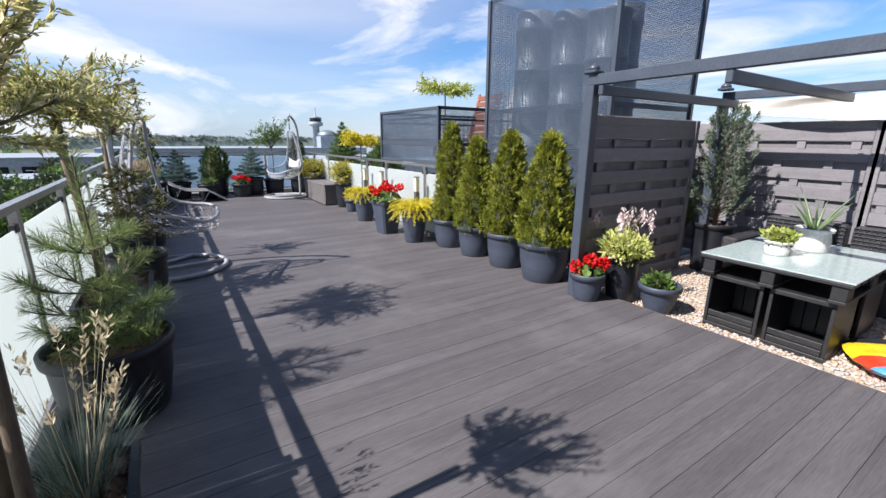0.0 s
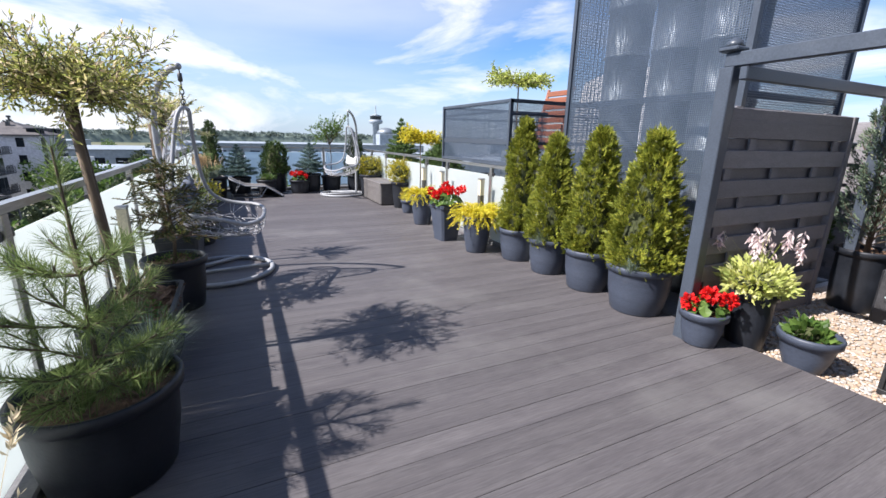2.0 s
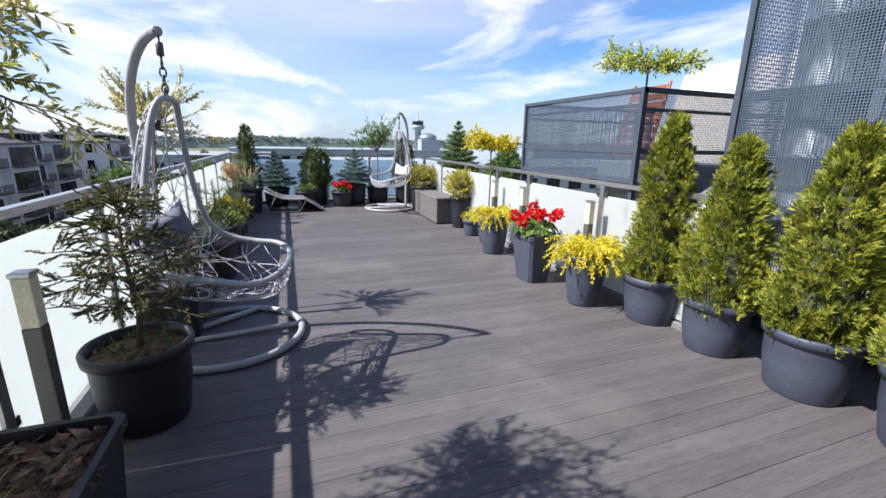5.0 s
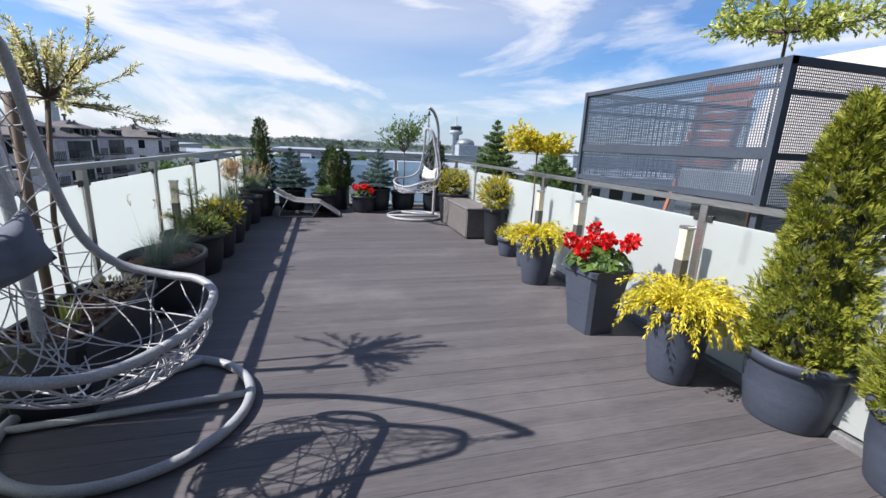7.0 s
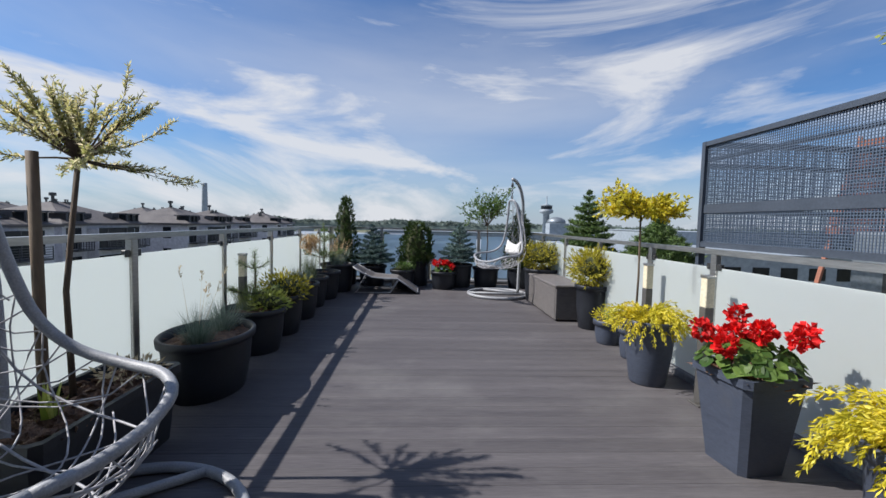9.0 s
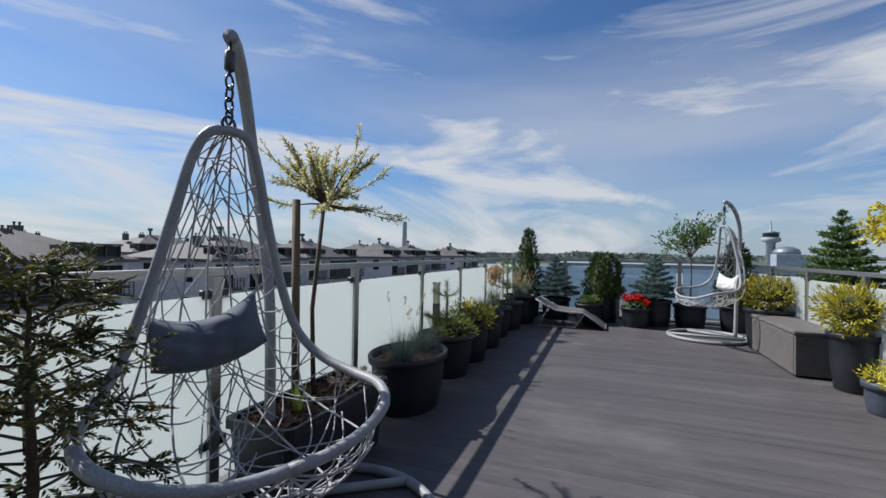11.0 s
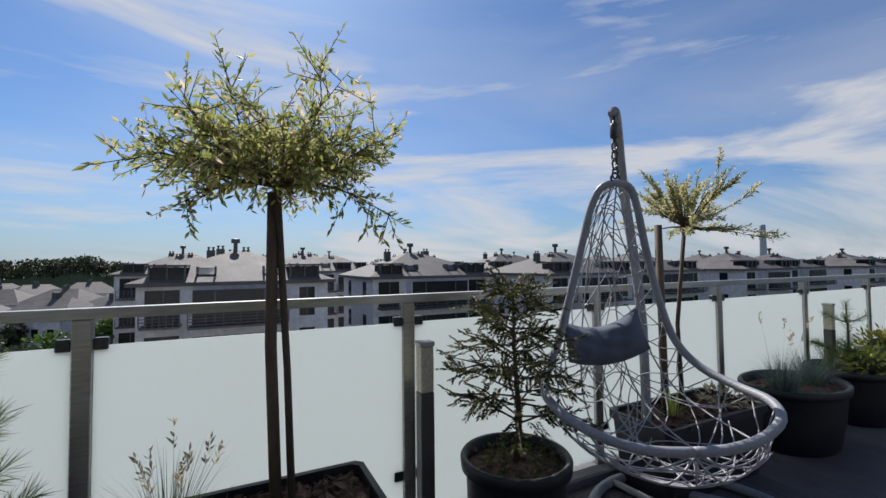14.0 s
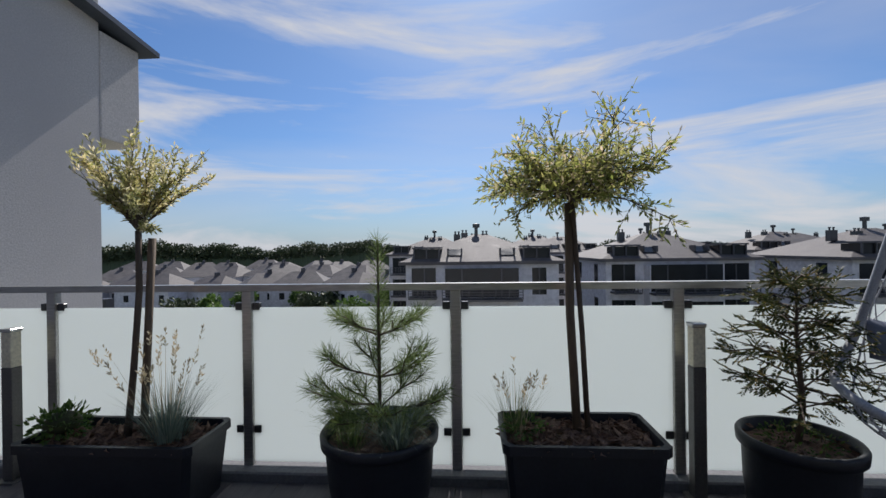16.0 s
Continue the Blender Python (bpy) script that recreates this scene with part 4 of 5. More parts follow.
r = root("golden_tree", pose(3.27, 8.05, 0), "thin-stemmed standard tree with a golden yellow crown", "tree")
pot_part(r, 0.15, 0.12, 0.3)
stem_part(r, [(0, 0, 0.2), (0.01, 0, 0.8), (0, 0.0, 1.4)], [0.012, 0.010, 0.009])
crown_part(r, (0, 0, 1.40), 22, 16, 0.40, (0.0, 0.75), YELLOW, 0.042, 0.5, 1.0, 13, spread=0.4)

r = root("potted_geranium", pose(3.30, 2.50, 0), "small grey pot with red geraniums", "potted flowers")
pot_part(r, 0.165, 0.115, 0.27)
geranium_part(r, (0, 0, 0.25), 0.14, 5, 60)
r = root("potted_hosta", pose(3.66, 2.38, -0.05), "lime hosta with pale lilac flowers in a tall dark pot", "potted plant")
pot_part(r, 0.165, 0.125, 0.47, POTBLACK)
bush_part(r, (0, 0, 0.54), 0.22, 0.13, 900, HOSTA, 0.065, 0.5)
st, fl = Geo(), Geo()
for k in range(15):
    a = rnd(0, 6.28)
    e = st.blade(Vector((0, 0, 0.55)), polar(a, rnd(0.1, 0.8), 1), rnd(0.30, 0.46), 0.008, 0.3, 4)
    for i in range(24):
        fl.leaf(e - Vector((0, 0, rnd(0, 0.13))) + unit() * 0.014, polar(rnd(0, 6.28), 1, -1.3), 0.048, 0.017)
st.make("stalks", LIME, r)
fl.make("flowers", LILAC, r)
r = root("potted_herb", pose(3.70, 2.0, -0.055), "low leafy green plant in a grey bowl pot", "potted plant")
pot_part(r, 0.185, 0.11, 0.28)
bush_part(r, (-0.03, 0, 0.28), 0.11, 0.075, 150, GREEN, 0.07, 0.8)
r = root("potted_juniper", pose(5.55, 2.45, -0.055), "tall blue-green juniper in a tall dark pot", "potted shrub")
pot_part(r, 0.23, 0.19, 0.60, POTBLACK)
stem_part(r, [(0, 0, 0.52), (0.01, 0, 1.2), (0, 0, 1.85)], [0.025, 0.016, 0.004])
t_, g_ = Geo(), Geo()
for k in range(90):
    f = (k + rnd(0, 1)) / 90
    a = k * 2.399
    b = Vector((0, 0, 0.60 + 1.20 * f))
    d = polar(a, rnd(0.5, 1.15), 1).normalized()
    L = (0.50 - 0.24 * f) * rnd(0.7, 1.15)
    bow = [b + d * L * u + polar(a, 0.06 * math.sin(math.pi * u)) for u in (0, 0.35, 0.7, 1)]
    t_.tube([tuple(q) for q in bow], [0.006, 0.005, 0.003, 0.001], 4, False)
    for m_ in range(100):
        u = rnd(0.25, 1.0)
        i = min(2, int(u * 3))
        q = bow[i].lerp(bow[i + 1], u * 3 - i) + unit() * 0.05 * (1.15 - u)
        g_.leaf(q, d * 0.9 + unit() * 0.6, rnd(0.03, 0.055), 0.010)
t_.make("branches", BARK, r)
g_.make("foliage", JUNIPER, r)
r = root("potted_thuja", pose(5.75, 3.1, -0.055), "dark green thuja in a dark pot behind the fence", "potted shrub")
pot_part(r, 0.22, 0.18, 0.5, POTBLACK)
thuja_part(r, 0.5, 1.05, 0.26, THUJADARK, 2200, 0.6)


def wall_lamp(x, y, z1):
    r = root("bollard_lamp", pose(x, y, 0), "slim square steel bollard lamp with a cream glass head", "lamp", "bollard lamps")
    box("base_plate", (0.12, 0.12, 0.012), (0, 0, 0), LAMPSTEEL, r, 0.003)
    box("pole", (0.066, 0.066, z1 - 0.25), (0, 0, 0.0125), LAMPSTEEL, r, 0.004)
    box("lamp_glass", (0.064, 0.064, 0.21), (0, 0, z1 - 0.237), LAMPGLASS, r, 0.004)
    box("cap", (0.074, 0.074, 0.022), (0, 0, z1 - 0.0265), STEEL, r, 0.004)


for x, y, z1 in ((3.22, 5.72, 0.95), (3.22, 6.98, 0.95), (3.27, 7.86, 0.95), (-0.56, 4.42, 0.95), (-0.62, 8.42, 0.92), (-0.58, 0.45, 0.92)):
    wall_lamp(x, y, z1)

# chest bench
r = root("storage_bench", pose(3.17, 10.2, 0), "grey-brown rattan storage bench with a flat lid", "bench")
box("body", (0.42, 1.35, 0.42), (0, 0, 0.02), RATTAN, r, 0.01)
box("lid", (0.45, 1.38, 0.045), (0, 0, 0.442), RATTAN, r, 0.012)
g = Geo()
for k in range(16):
    g.box(-0.216, -0.208, -0.66, 0.66, 0.035 + 0.025 * k, 0.053 + 0.025 * k)
    g.box(-0.2, 0.2, -0.681, -0.674, 0.035 + 0.025 * k, 0.053 + 0.025 * k)
g.make("weave", RATTAN, r)

# lightly leaved tree and spruces on the roof beyond the railing
r = root("standard_tree", pose(3.75, 5.75, -0.07), "thin-stemmed standard tree with a light green crown", "tree")
pot_part(r, 0.2, 0.16, 0.35)
stem_part(r, [(0, 0, 0.2), (0.01, 0, 1.2), (0, 0.0, 2.28)], [0.014, 0.012, 0.010])
crown_part(r, (0, 0, 2.26), 18, 12, 0.44, (0.0, 0.42), LIME, 0.042, 0.45, 1.0, 12, spread=0.35)
for x, y, h, rr in ((4.25, 11.75, 1.6, 0.62), (4.95, 10.6, 1.1, 0.7), (4.3, 9.5, 1.05, 0.62)):
    r = root("potted_spruce", pose(x, y, -0.07), "green spruce in a dark pot beyond the railing", "potted conifer", "spruces")
    pot_part(r, 0.25, 0.2, 0.4, POTBLACK)
    spruce_part(r, 0.38, h, rr, SPRUCEG, 12, 9, 0.065)

# ---------------------------------------------------------------- planters along the west side
def fescue_pot(x, y, rr, h, ex, n_tufts, label, extra=""):
    r = root("potted_grass", pose(x, y, 0), label, "potted plant", "west planters")
    pot_part(r, rr, rr * 0.78, h, POTBLACK, 0.04, 1.0, ex)
    for k in range(n_tufts):
        yy = (k - (n_tufts - 1) / 2) * rr * ex * 0.9
        tuft_part(r, (0.02, yy, h - 0.06), 460, 0.30, 0.004, FESCUE, 0.9, 0.9, 0.08)
    return r


# near planter with a standard willow, herbs, blue grass and seed heads
r = root("willow_planter", pose(-0.42, 1.32, 0), "standard willow with pale leaves in a long dark planter with grasses", "potted tree", "willows")
square_pot(r, 0.40, 0.33, 0.98, 0.88, 0.38, POTBLACK)
stem_part(r, [(0.0, 0.0, 0.35), (0.0, 0.04, 0.7), (0.0, 0.08, 1.15), (0, 0.08, 1.48)], [0.02, 0.018, 0.017, 0.016])
stem_part(r, [(-0.05, 0.05, 0.3), (-0.05, 0.12, 1.44)], [0.021, 0.021], "stake", STAKE)
crown_part(r, (0, 0.08, 1.48), 36, 6, 0.45, (0.2, 2.6), WILLOWPALE, 0.036, 0.3, 1.0, 20, spread=0.12)
tuft_part(r, (0.05, 0.28, 0.37), 420, 0.34, 0.004, FESCUE, 0.8, 0.8, 0.10)
seed_stalks(r, (0.06, 0.26, 0.38), 26, 0.52, PINKY, 0.5)
bush_part(r, (0.05, -0.33, 0.44), 0.13, 0.09, 260, GREEN, 0.04, 0.5)
# pine pot
r = root("potted_pine", pose(-0.38, 2.74, 0), "young bushy pine with blue grass in a wide black pot", "potted conifer")
pot_part(r, 0.30, 0.235, 0.44, POTBLACK, 0.04)
pine_part(r, 0.42, 0.99, [(0.10, 0.30, 0.35, 0.3), (0.10, 0.36, 0.3, 1.5), (0.12, 0.34, 0.35, 2.7), (0.10, 0.30, 0.3, 3.9), (0.12, 0.37, 0.35, 4.75), (0.14, 0.28, 0.4, 5.6),
                          (0.28, 0.30, 0.5, 0.9), (0.28, 0.28, 0.5, 2.3), (0.28, 0.3, 0.5, 3.6), (0.28, 0.28, 0.5, 5.0), (0.05, 0.3, 0.1, 1.9), (0.05, 0.3, 0.1, 4.4), (0.5, 0.22, 0.5, 0.8), (0.5, 0.24, 0.5, 1.9), (0.5, 0.2, 0.5, 3.2), (0.5, 0.25, 0.45, 4.5), (0.52, 0.2, 0.5, 5.5), (0.05, 0.25, 0.2, 1.0), (0.05, 0.25, 0.2, 5.2)], PINE, 0.088)
tuft_part(r, (0.17, 0.12, 0.42), 380, 0.30, 0.004, FESCUE, 1.1, 1.1, 0.07)
tuft_part(r, (0.16, -0.10, 0.42), 110, 0.25, 0.004, PINE, 1.2, 1.0, 0.08)
tuft_part(r, (-0.02, -0.18, 0.42), 110, 0.25, 0.004, PINE, 1.2, 1.0, 0.08)
tuft_part(r, (-0.1, 0.2, 0.42), 60, 0.25, 0.005, GRASS, 0.8, 0.6, 0.05)
# willow planter with stake
r = root("willow_planter", pose(-0.42, 3.75, 0), "large standard willow with pink-tipped leaves in a long dark planter", "potted tree", "willows")
square_pot(r, 0.44, 0.36, 0.78, 0.68, 0.43, POTBLACK)
stem_part(r, [(-0.07, 0.075, 0.4), (-0.10, 0.06, 0.9), (-0.13, 0.035, 1.4), (-0.13, 0.02, 1.66)], [0.015, 0.014, 0.014, 0.015])
stem_part(r, [(-0.05, 0.02, 0.3), (-0.11, 0.0, 1.0), (-0.16, 0.01, 1.60)], [0.023, 0.023, 0.023], "stake", STAKE)
crown_part(r, (-0.13, 0.02, 1.62), 46, 16, 0.60, (-0.05, 1.1), WILLOW, 0.040, 0.32, 1.15, 9, spread=0.55, sag=0.09, longest=0.15, wobble=0.36)
bush_part(r, (0.07, -0.28, 0.47), 0.11, 0.05, 160, GREEN, 0.03, 0.4, core=False)
tuft_part(r, (0.0, -0.32, 0.42), 90, 0.3, 0.004, GRASS, 0.8, 0.5, 0.06)
seed_stalks(r, (0.02, -0.3, 0.43), 9, 0.32)
# yew
r = root("potted_yew", pose(-0.33, 4.76, 0), "dark open-branched yew in a round black pot", "potted conifer")
pot_part(r, 0.245, 0.19, 0.45, POTBLACK)
stem_part(r, [(0, 0, 0.38), (0.02, 0.01, 0.6), (0.0, 0, 0.95), (0.01, 0, 1.2)], [0.016, 0.014, 0.008, 0.003])
t_, g_ = Geo(), Geo()
for k in range(50):
    f = 0.04 + 0.96 * k / 50
    a = k * 2.4
    b = Vector((0.0, 0, 0.55 + 0.66 * f))
    d = polar(a, 1, rnd(-0.1, 0.55)).normalized()
    R = 0.37 * (1 - f) ** 0.55 * rnd(0.7, 1.1) + 0.05
    t_.tube([tuple(b), tuple(b + d * R * 0.6 + Vector((0, 0, 0.02))), tuple(b + d * R)], [0.005, 0.004, 0.002], 4, False)
    for s in range(9):
        c = b + d * R * rnd(0.2, 1.0)
        dd = (d + unit() * 0.8 - Vector((0, 0, 0.15))).normalized()
        L = rnd(0.05, 0.11)
        side = dd.cross(Vector((0, 0, 1))).normalized()
        for j in range(13):
            for q in (-1, 1):
                g_.leaf(c + dd * L * j / 12, dd * 0.8 + side * q * 0.8 + unit() * 0.25, 0.024, 0.0075)
t_.make("branches", BARK, r)
g_.make("needles", YEW, r)
bush_part(r, (0, 0, 0.43), 0.18, 0.03, 260, GREEN, 0.025, 0.4, core=False)
# spiky willow
r = root("willow_planter", pose(-0.42, 6.12, 0), "standard willow with a spiky cream crown in a dark planter", "potted tree", "willows")
square_pot(r, 0.42, 0.34, 0.95, 0.85, 0.42, POTBLACK)
stem_part(r, [(-0.08, 0.06, 0.35), (-0.10, 0.06, 0.9), (-0.06, 0.10, 1.52)], [0.015, 0.013, 0.012])
stem_part(r, [(-0.12, -0.05, 0.3), (-0.13, -0.06, 1.54)], [0.023, 0.023], "stake", STAKE)
crown_part(r, (-0.06, 0.10, 1.53), 44, 5, 0.40, (-0.3, 2.2), WILLOWPALE, 0.030, 0.3, 1.0, 22, spread=0.07)
tuft_part(r, (0.02, -0.2, 0.40), 16, 0.16, 0.03, LIME, 0.4, 0.4, 0.04)
bush_part(r, (0.05, 0.25, 0.45), 0.15, 0.04, 160, PINKY, 0.05, 0.3, core=False)

r = fescue_pot(-0.38, 7.24, 0.30, 0.44, 1.35, 2, "blue fescue grass in a wide round black pot")
seed_stalks(r, (-0.05, -0.1, 0.4), 6, 0.5)
r = root("potted_pine", pose(-0.42, 8.20, 0), "small pine and lime leaves in a black pot", "potted conifer", "west planters")
pot_part(r, 0.29, 0.23, 0.42, POTBLACK)
pine_part(r, 0.4, 0.55, [(0.25, 0.22, 0.3, 0.4), (0.25, 0.22, 0.3, 2.0), (0.25, 0.22, 0.3, 3.6), (0.25, 0.22, 0.3, 5.1), (0.7, 0.16, 0.4, 1.0), (0.7, 0.16, 0.4, 3.0), (0.7, 0.16, 0.4, 5.0)], PINE, 0.06)
bush_part(r, (0.12, 0.05, 0.45), 0.19, 0.10, 380, LIME, 0.06, 0.4)
tuft_part(r, (-0.08, 0.0, 0.4), 220, 0.3, 0.005, GRASS, 0.7, 0.7, 0.1)
r = fescue_pot(-0.40, 8.85, 0.27, 0.44, 1.0, 1, "lime and blue grasses in a round black pot")
bush_part(r, (0.05, 0.0, 0.50), 0.27, 0.18, 700, GOLDGREEN, 0.06, 0.3)
r = fescue_pot(-0.42, 9.6, 0.28, 0.46, 1.0, 2, "blue grass tufts in a round black pot")
r = root("potted_pampas", pose(-0.45, 10.35, 0), "straw-coloured plumed grass in a black pot", "potted plant", "west planters")
pot_part(r, 0.27, 0.2, 0.44, POTBLACK)
tuft_part(r, (0, 0, 0.4), 260, 0.42, 0.006, GRASS, 0.5, 0.5, 0.08)
g = Geo()
for _ in range(46):
    a = rnd(0, 6.28)
    b = polar(a, rnd(0, 0.14), rnd(0.72, 0.85))
    for i in range(22):
        g.leaf(b + Vector((0, 0, rnd(0, 0.2))), Vector((0, 0, 1)) + unit() * 0.6, 0.05, 0.010)
g.make("plumes", DRYPAMPAS, r)
r = root("potted_pine", pose(-0.40, 11.0, 0), "young pine in a round black pot", "potted conifer", "west planters")
pot_part(r, 0.27, 0.21, 0.45, POTBLACK)
pine_part(r, 0.43, 0.75, [(0.3, 0.3, 0.4, 0.4), (0.3, 0.3, 0.4, 2.0), (0.3, 0.3, 0.4, 3.6), (0.3, 0.3, 0.4, 5.1), (0.65, 0.2, 0.5, 1.0), (0.65, 0.2, 0.5, 3.0), (0.65, 0.2, 0.5, 5.0)], PINE, 0.075)
r = root("potted_grass", pose(-0.32, 11.75, 0), "tall feathery grass and blue tufts in a black pot", "potted plant", "west planters")
pot_part(r, 0.30, 0.24, 0.50, POTBLACK)
tuft_part(r, (0, 0, 0.45), 420, 0.42, 0.005, FESCUE, 0.8, 0.7, 0.12)
seed_stalks(r, (0, 0, 0.46), 40, 0.50, DRYPAMPAS, 0.5, 0.16)
r = root("potted_thuja", pose(-0.33, 12.62, 0), "slim dark column-shaped thuja in a black pot", "potted shrub")
pot_part(r, 0.25, 0.2, 0.45, POTBLACK)
thuja_part(r, 0.44, 1.28, 0.24, THUJADARK, 2800, 0.5)

# ---------------------------------------------------------------- north row
r = root("potted_spruce", pose(0.22, 12.55, 0), "blue spruce in a black pot by the railing", "potted conifer", "spruces")
pot_part(r, 0.28, 0.23, 0.40, POTBLACK)
spruce_part(r, 0.36, 0.82, 0.44, SPRUCE, 9, 9, 0.045)
r = root("potted_thuja", pose(1.08, 12.62, 0), "rounded dark green thuja in a black pot", "potted shrub")
pot_part(r, 0.27, 0.23, 0.50, POTBLACK)
thuja_part(r, 0.46, 0.80, 0.34, THUJADARK, 3400, 0.32)
r = root("potted_fern", pose(0.83, 12.22, 0), "bright green fern in a low black pot", "potted plant")
pot_part(r, 0.24, 0.2, 0.36, POTBLACK)
tuft_part(r, (0, 0, 0.33), 130, 0.24, 0.022, GREEN, 1.1, 0.6, 0.12)
bush_part(r, (0, 0, 0.38), 0.22, 0.10, 320, SPRUCEG, 0.06, 0.3)
r = root("potted_spruce", pose(1.95, 12.5, 0), "blue-green spruce in a black pot by the railing", "potted conifer", "spruces")
pot_part(r, 0.27, 0.22, 0.46, POTBLACK)
spruce_part(r, 0.42, 0.82, 0.42, SPRUCE, 9, 9, 0.045)
r = root("potted_geranium", pose(1.62, 12.2, 0), "red flowers in a low black pot", "potted flowers")
pot_part(r, 0.25, 0.2, 0.34, POTBLACK)
geranium_part(r, (0, 0, 0.33), 0.18, 8, 60)
r = root("young_tree", pose(2.5, 12.55, 0), "slender young tree with open airy foliage in a pot", "tree")
pot_part(r, 0.27, 0.22, 0.40, POTBLACK)
stem_part(r, [(0, 0, 0.35), (0.02, 0, 0.9), (0.0, 0, 1.35)], [0.013, 0.011, 0.009])
crown_part(r, (0, 0, 1.22), 18, 9, 0.88, (0.5, 2.4), GREEN, 0.065, 0.42, 1.0, 8, spread=0.4)
r = root("potted_thuja", pose(3.15, 12.45, 0), "dark pointed thuja in a black pot", "potted shrub")
pot_part(r, 0.25, 0.2, 0.42, POTBLACK)
thuja_part(r, 0.4, 1.12, 0.30, THUJADARK, 2800, 0.55)


# ---------------------------------------------------------------- hanging chairs
def hanging_chair(at, facing, cushion, cmat, label):
    """Egg chair of cord on a bent tube stand; the hanging point lies over the origin, the pole stands behind."""
    r = root("hanging_chair", at, label, "hanging chair", "hanging chairs")
    g = Geo()
    topz = 2.02
    foot = Vector((-0.27, 0.50, 0))
    pts = [Vector(p) for p in ((-0.27, 0.50, 0.03), (-0.285, 0.53, 0.5), (-0.30, 0.53, 1.0), (-0.31, 0.48, 1.4), (-0.28, 0.39, 1.68), (-0.21, 0.28, 1.87), (-0.12, 0.16, 1.98), (-0.04, 0.055, 2.02), (0.0, 0.0, topz))]
    fine = []
    for i in range(len(pts) - 1):
        p0, p1, p2, p3 = pts[max(0, i - 1)], pts[i], pts[i + 1], pts[min(len(pts) - 1, i + 2)]
        for s in range(4):
            u = s / 4
            fine.append(0.5 * ((2 * p1) + (p2 - p0) * u + (2 * p0 - 5 * p1 + 4 * p2 - p3) * u * u + (3 * p1 - p0 - 3 * p2 + p3) * u ** 3))
    g.tube([tuple(p) for p in fine] + [tuple(pts[-1])], 0.027, 12)
    g.make("pole", SWINGTUBE, r, True)
    g = Geo()
    c = Vector((0.12, 0.42, 0.028))
    ring = []
    for i in range(49):
        w = 6.283 * i / 48
        ring.append((c.x + 0.52 * math.cos(w), c.y + 0.52 * math.sin(w), 0.028))
    g.tube(ring, 0.026, 10, False)
    g.tube([tuple(foot + Vector((0, 0, 0.028))), (c.x + 0.18, c.y + 0.48, 0.028)], 0.024, 10)
    g.tube([(c.x - 0.51, c.y - 0.06, 0.028), (c.x + 0.51, c.y + 0.06, 0.028)], 0.02, 8)
    g.make("base_ring", SWINGTUBE, r, True)
    # spring and chain
    g = Geo()
    g.tube([(0, 0, 2.0), (0, 0, 1.968), (0, 0, 1.966), (0, 0, 1.96), (0, 0, 1.90), (0, 0, 1.894), (0, 0, 1.892), (0, 0, 1.875)], [0.006, 0.006, 0.014, 0.019, 0.019, 0.014, 0.006, 0.006], 12)
    z = 1.88
    for k in range(4):
        g.tube([((0.016 * math.cos(w)) * (k % 2), (0.016 * math.cos(w)) * (1 - k % 2), z - 0.026 + 0.028 * math.sin(w)) for w in [6.283 * i / 10 for i in range(11)]], 0.005, 5)
        z -= 0.042
    g.tube([(0.0, 0.028 * math.cos(w), 1.70 + 0.028 * math.sin(w)) for w in [6.283 * i / 12 for i in range(13)]], 0.006, 5)
    g.make("chain", STEELDARK, r, True)
    # the egg: hoop, then cords over the surface between its sides
    e = new("egg_seat")
    e.parent = r
    e.matrix_basis = pose(0, 0, 0, 0, 0, facing)
    ctrl = [(0.0, 0.0, 1.68), (0.0, 0.065, 1.66), (-0.02, 0.11, 1.57), (-0.04, 0.155, 1.38), (-0.05, 0.22, 1.12), (-0.03, 0.28, 0.93), (0.05, 0.35, 0.82), (0.20, 0.41, 0.775), (0.36, 0.42, 0.765),
            (0.47, 0.37, 0.735), (0.52, 0.26, 0.69), (0.54, 0.13, 0.665), (0.545, 0.0, 0.66)]

    def H(a):
        f = min(a, 0.99999) * (len(ctrl) - 1)
        i = int(f)
        u = f - i
        P = [Vector(ctrl[min(max(i + k, 0), len(ctrl) - 1)]) for k in (-1, 0, 1, 2)]
        return 0.5 * ((2 * P[1]) + (P[2] - P[0]) * u + (2 * P[0] - 5 * P[1] + 4 * P[2] - P[3]) * u * u + (3 * P[1] - P[0] - 3 * P[2] + P[3]) * u ** 3)

    def S(a, b):
        h = H(a)
        k = math.sqrt(max(0, 1 - b * b))
        sag = (0.10 + 0.26 * min(1, a * 1.6)) * math.sin(math.pi * min(1, a ** 0.9)) ** 0.8
        w = radians(100 * max(0, min(1, (a - 0.15) / 0.6)))
        return Vector((h.x - sag * k * math.cos(w), h.y * b, h.z - sag * k * math.sin(w) * 0.75))
    g = Geo()
    hoop = [H(i / 40) for i in range(41)]
    full = [Vector((p.x, -p.y, p.z)) for p in hoop[::-1]] + hoop[1:]
    g.tube([tuple(p) for p in full], 0.0180, 10)
    g.make("hoop", SWINGTUBE, e, True)
    g = Geo()
    rs = random.Random(5)
    for k in range(5):
        b0 = -0.8 + 0.4 * k
        g.tube([tuple(S(0.03 + 0.95 * i / 22, b0)) for i in range(23)], 0.0042, 5)
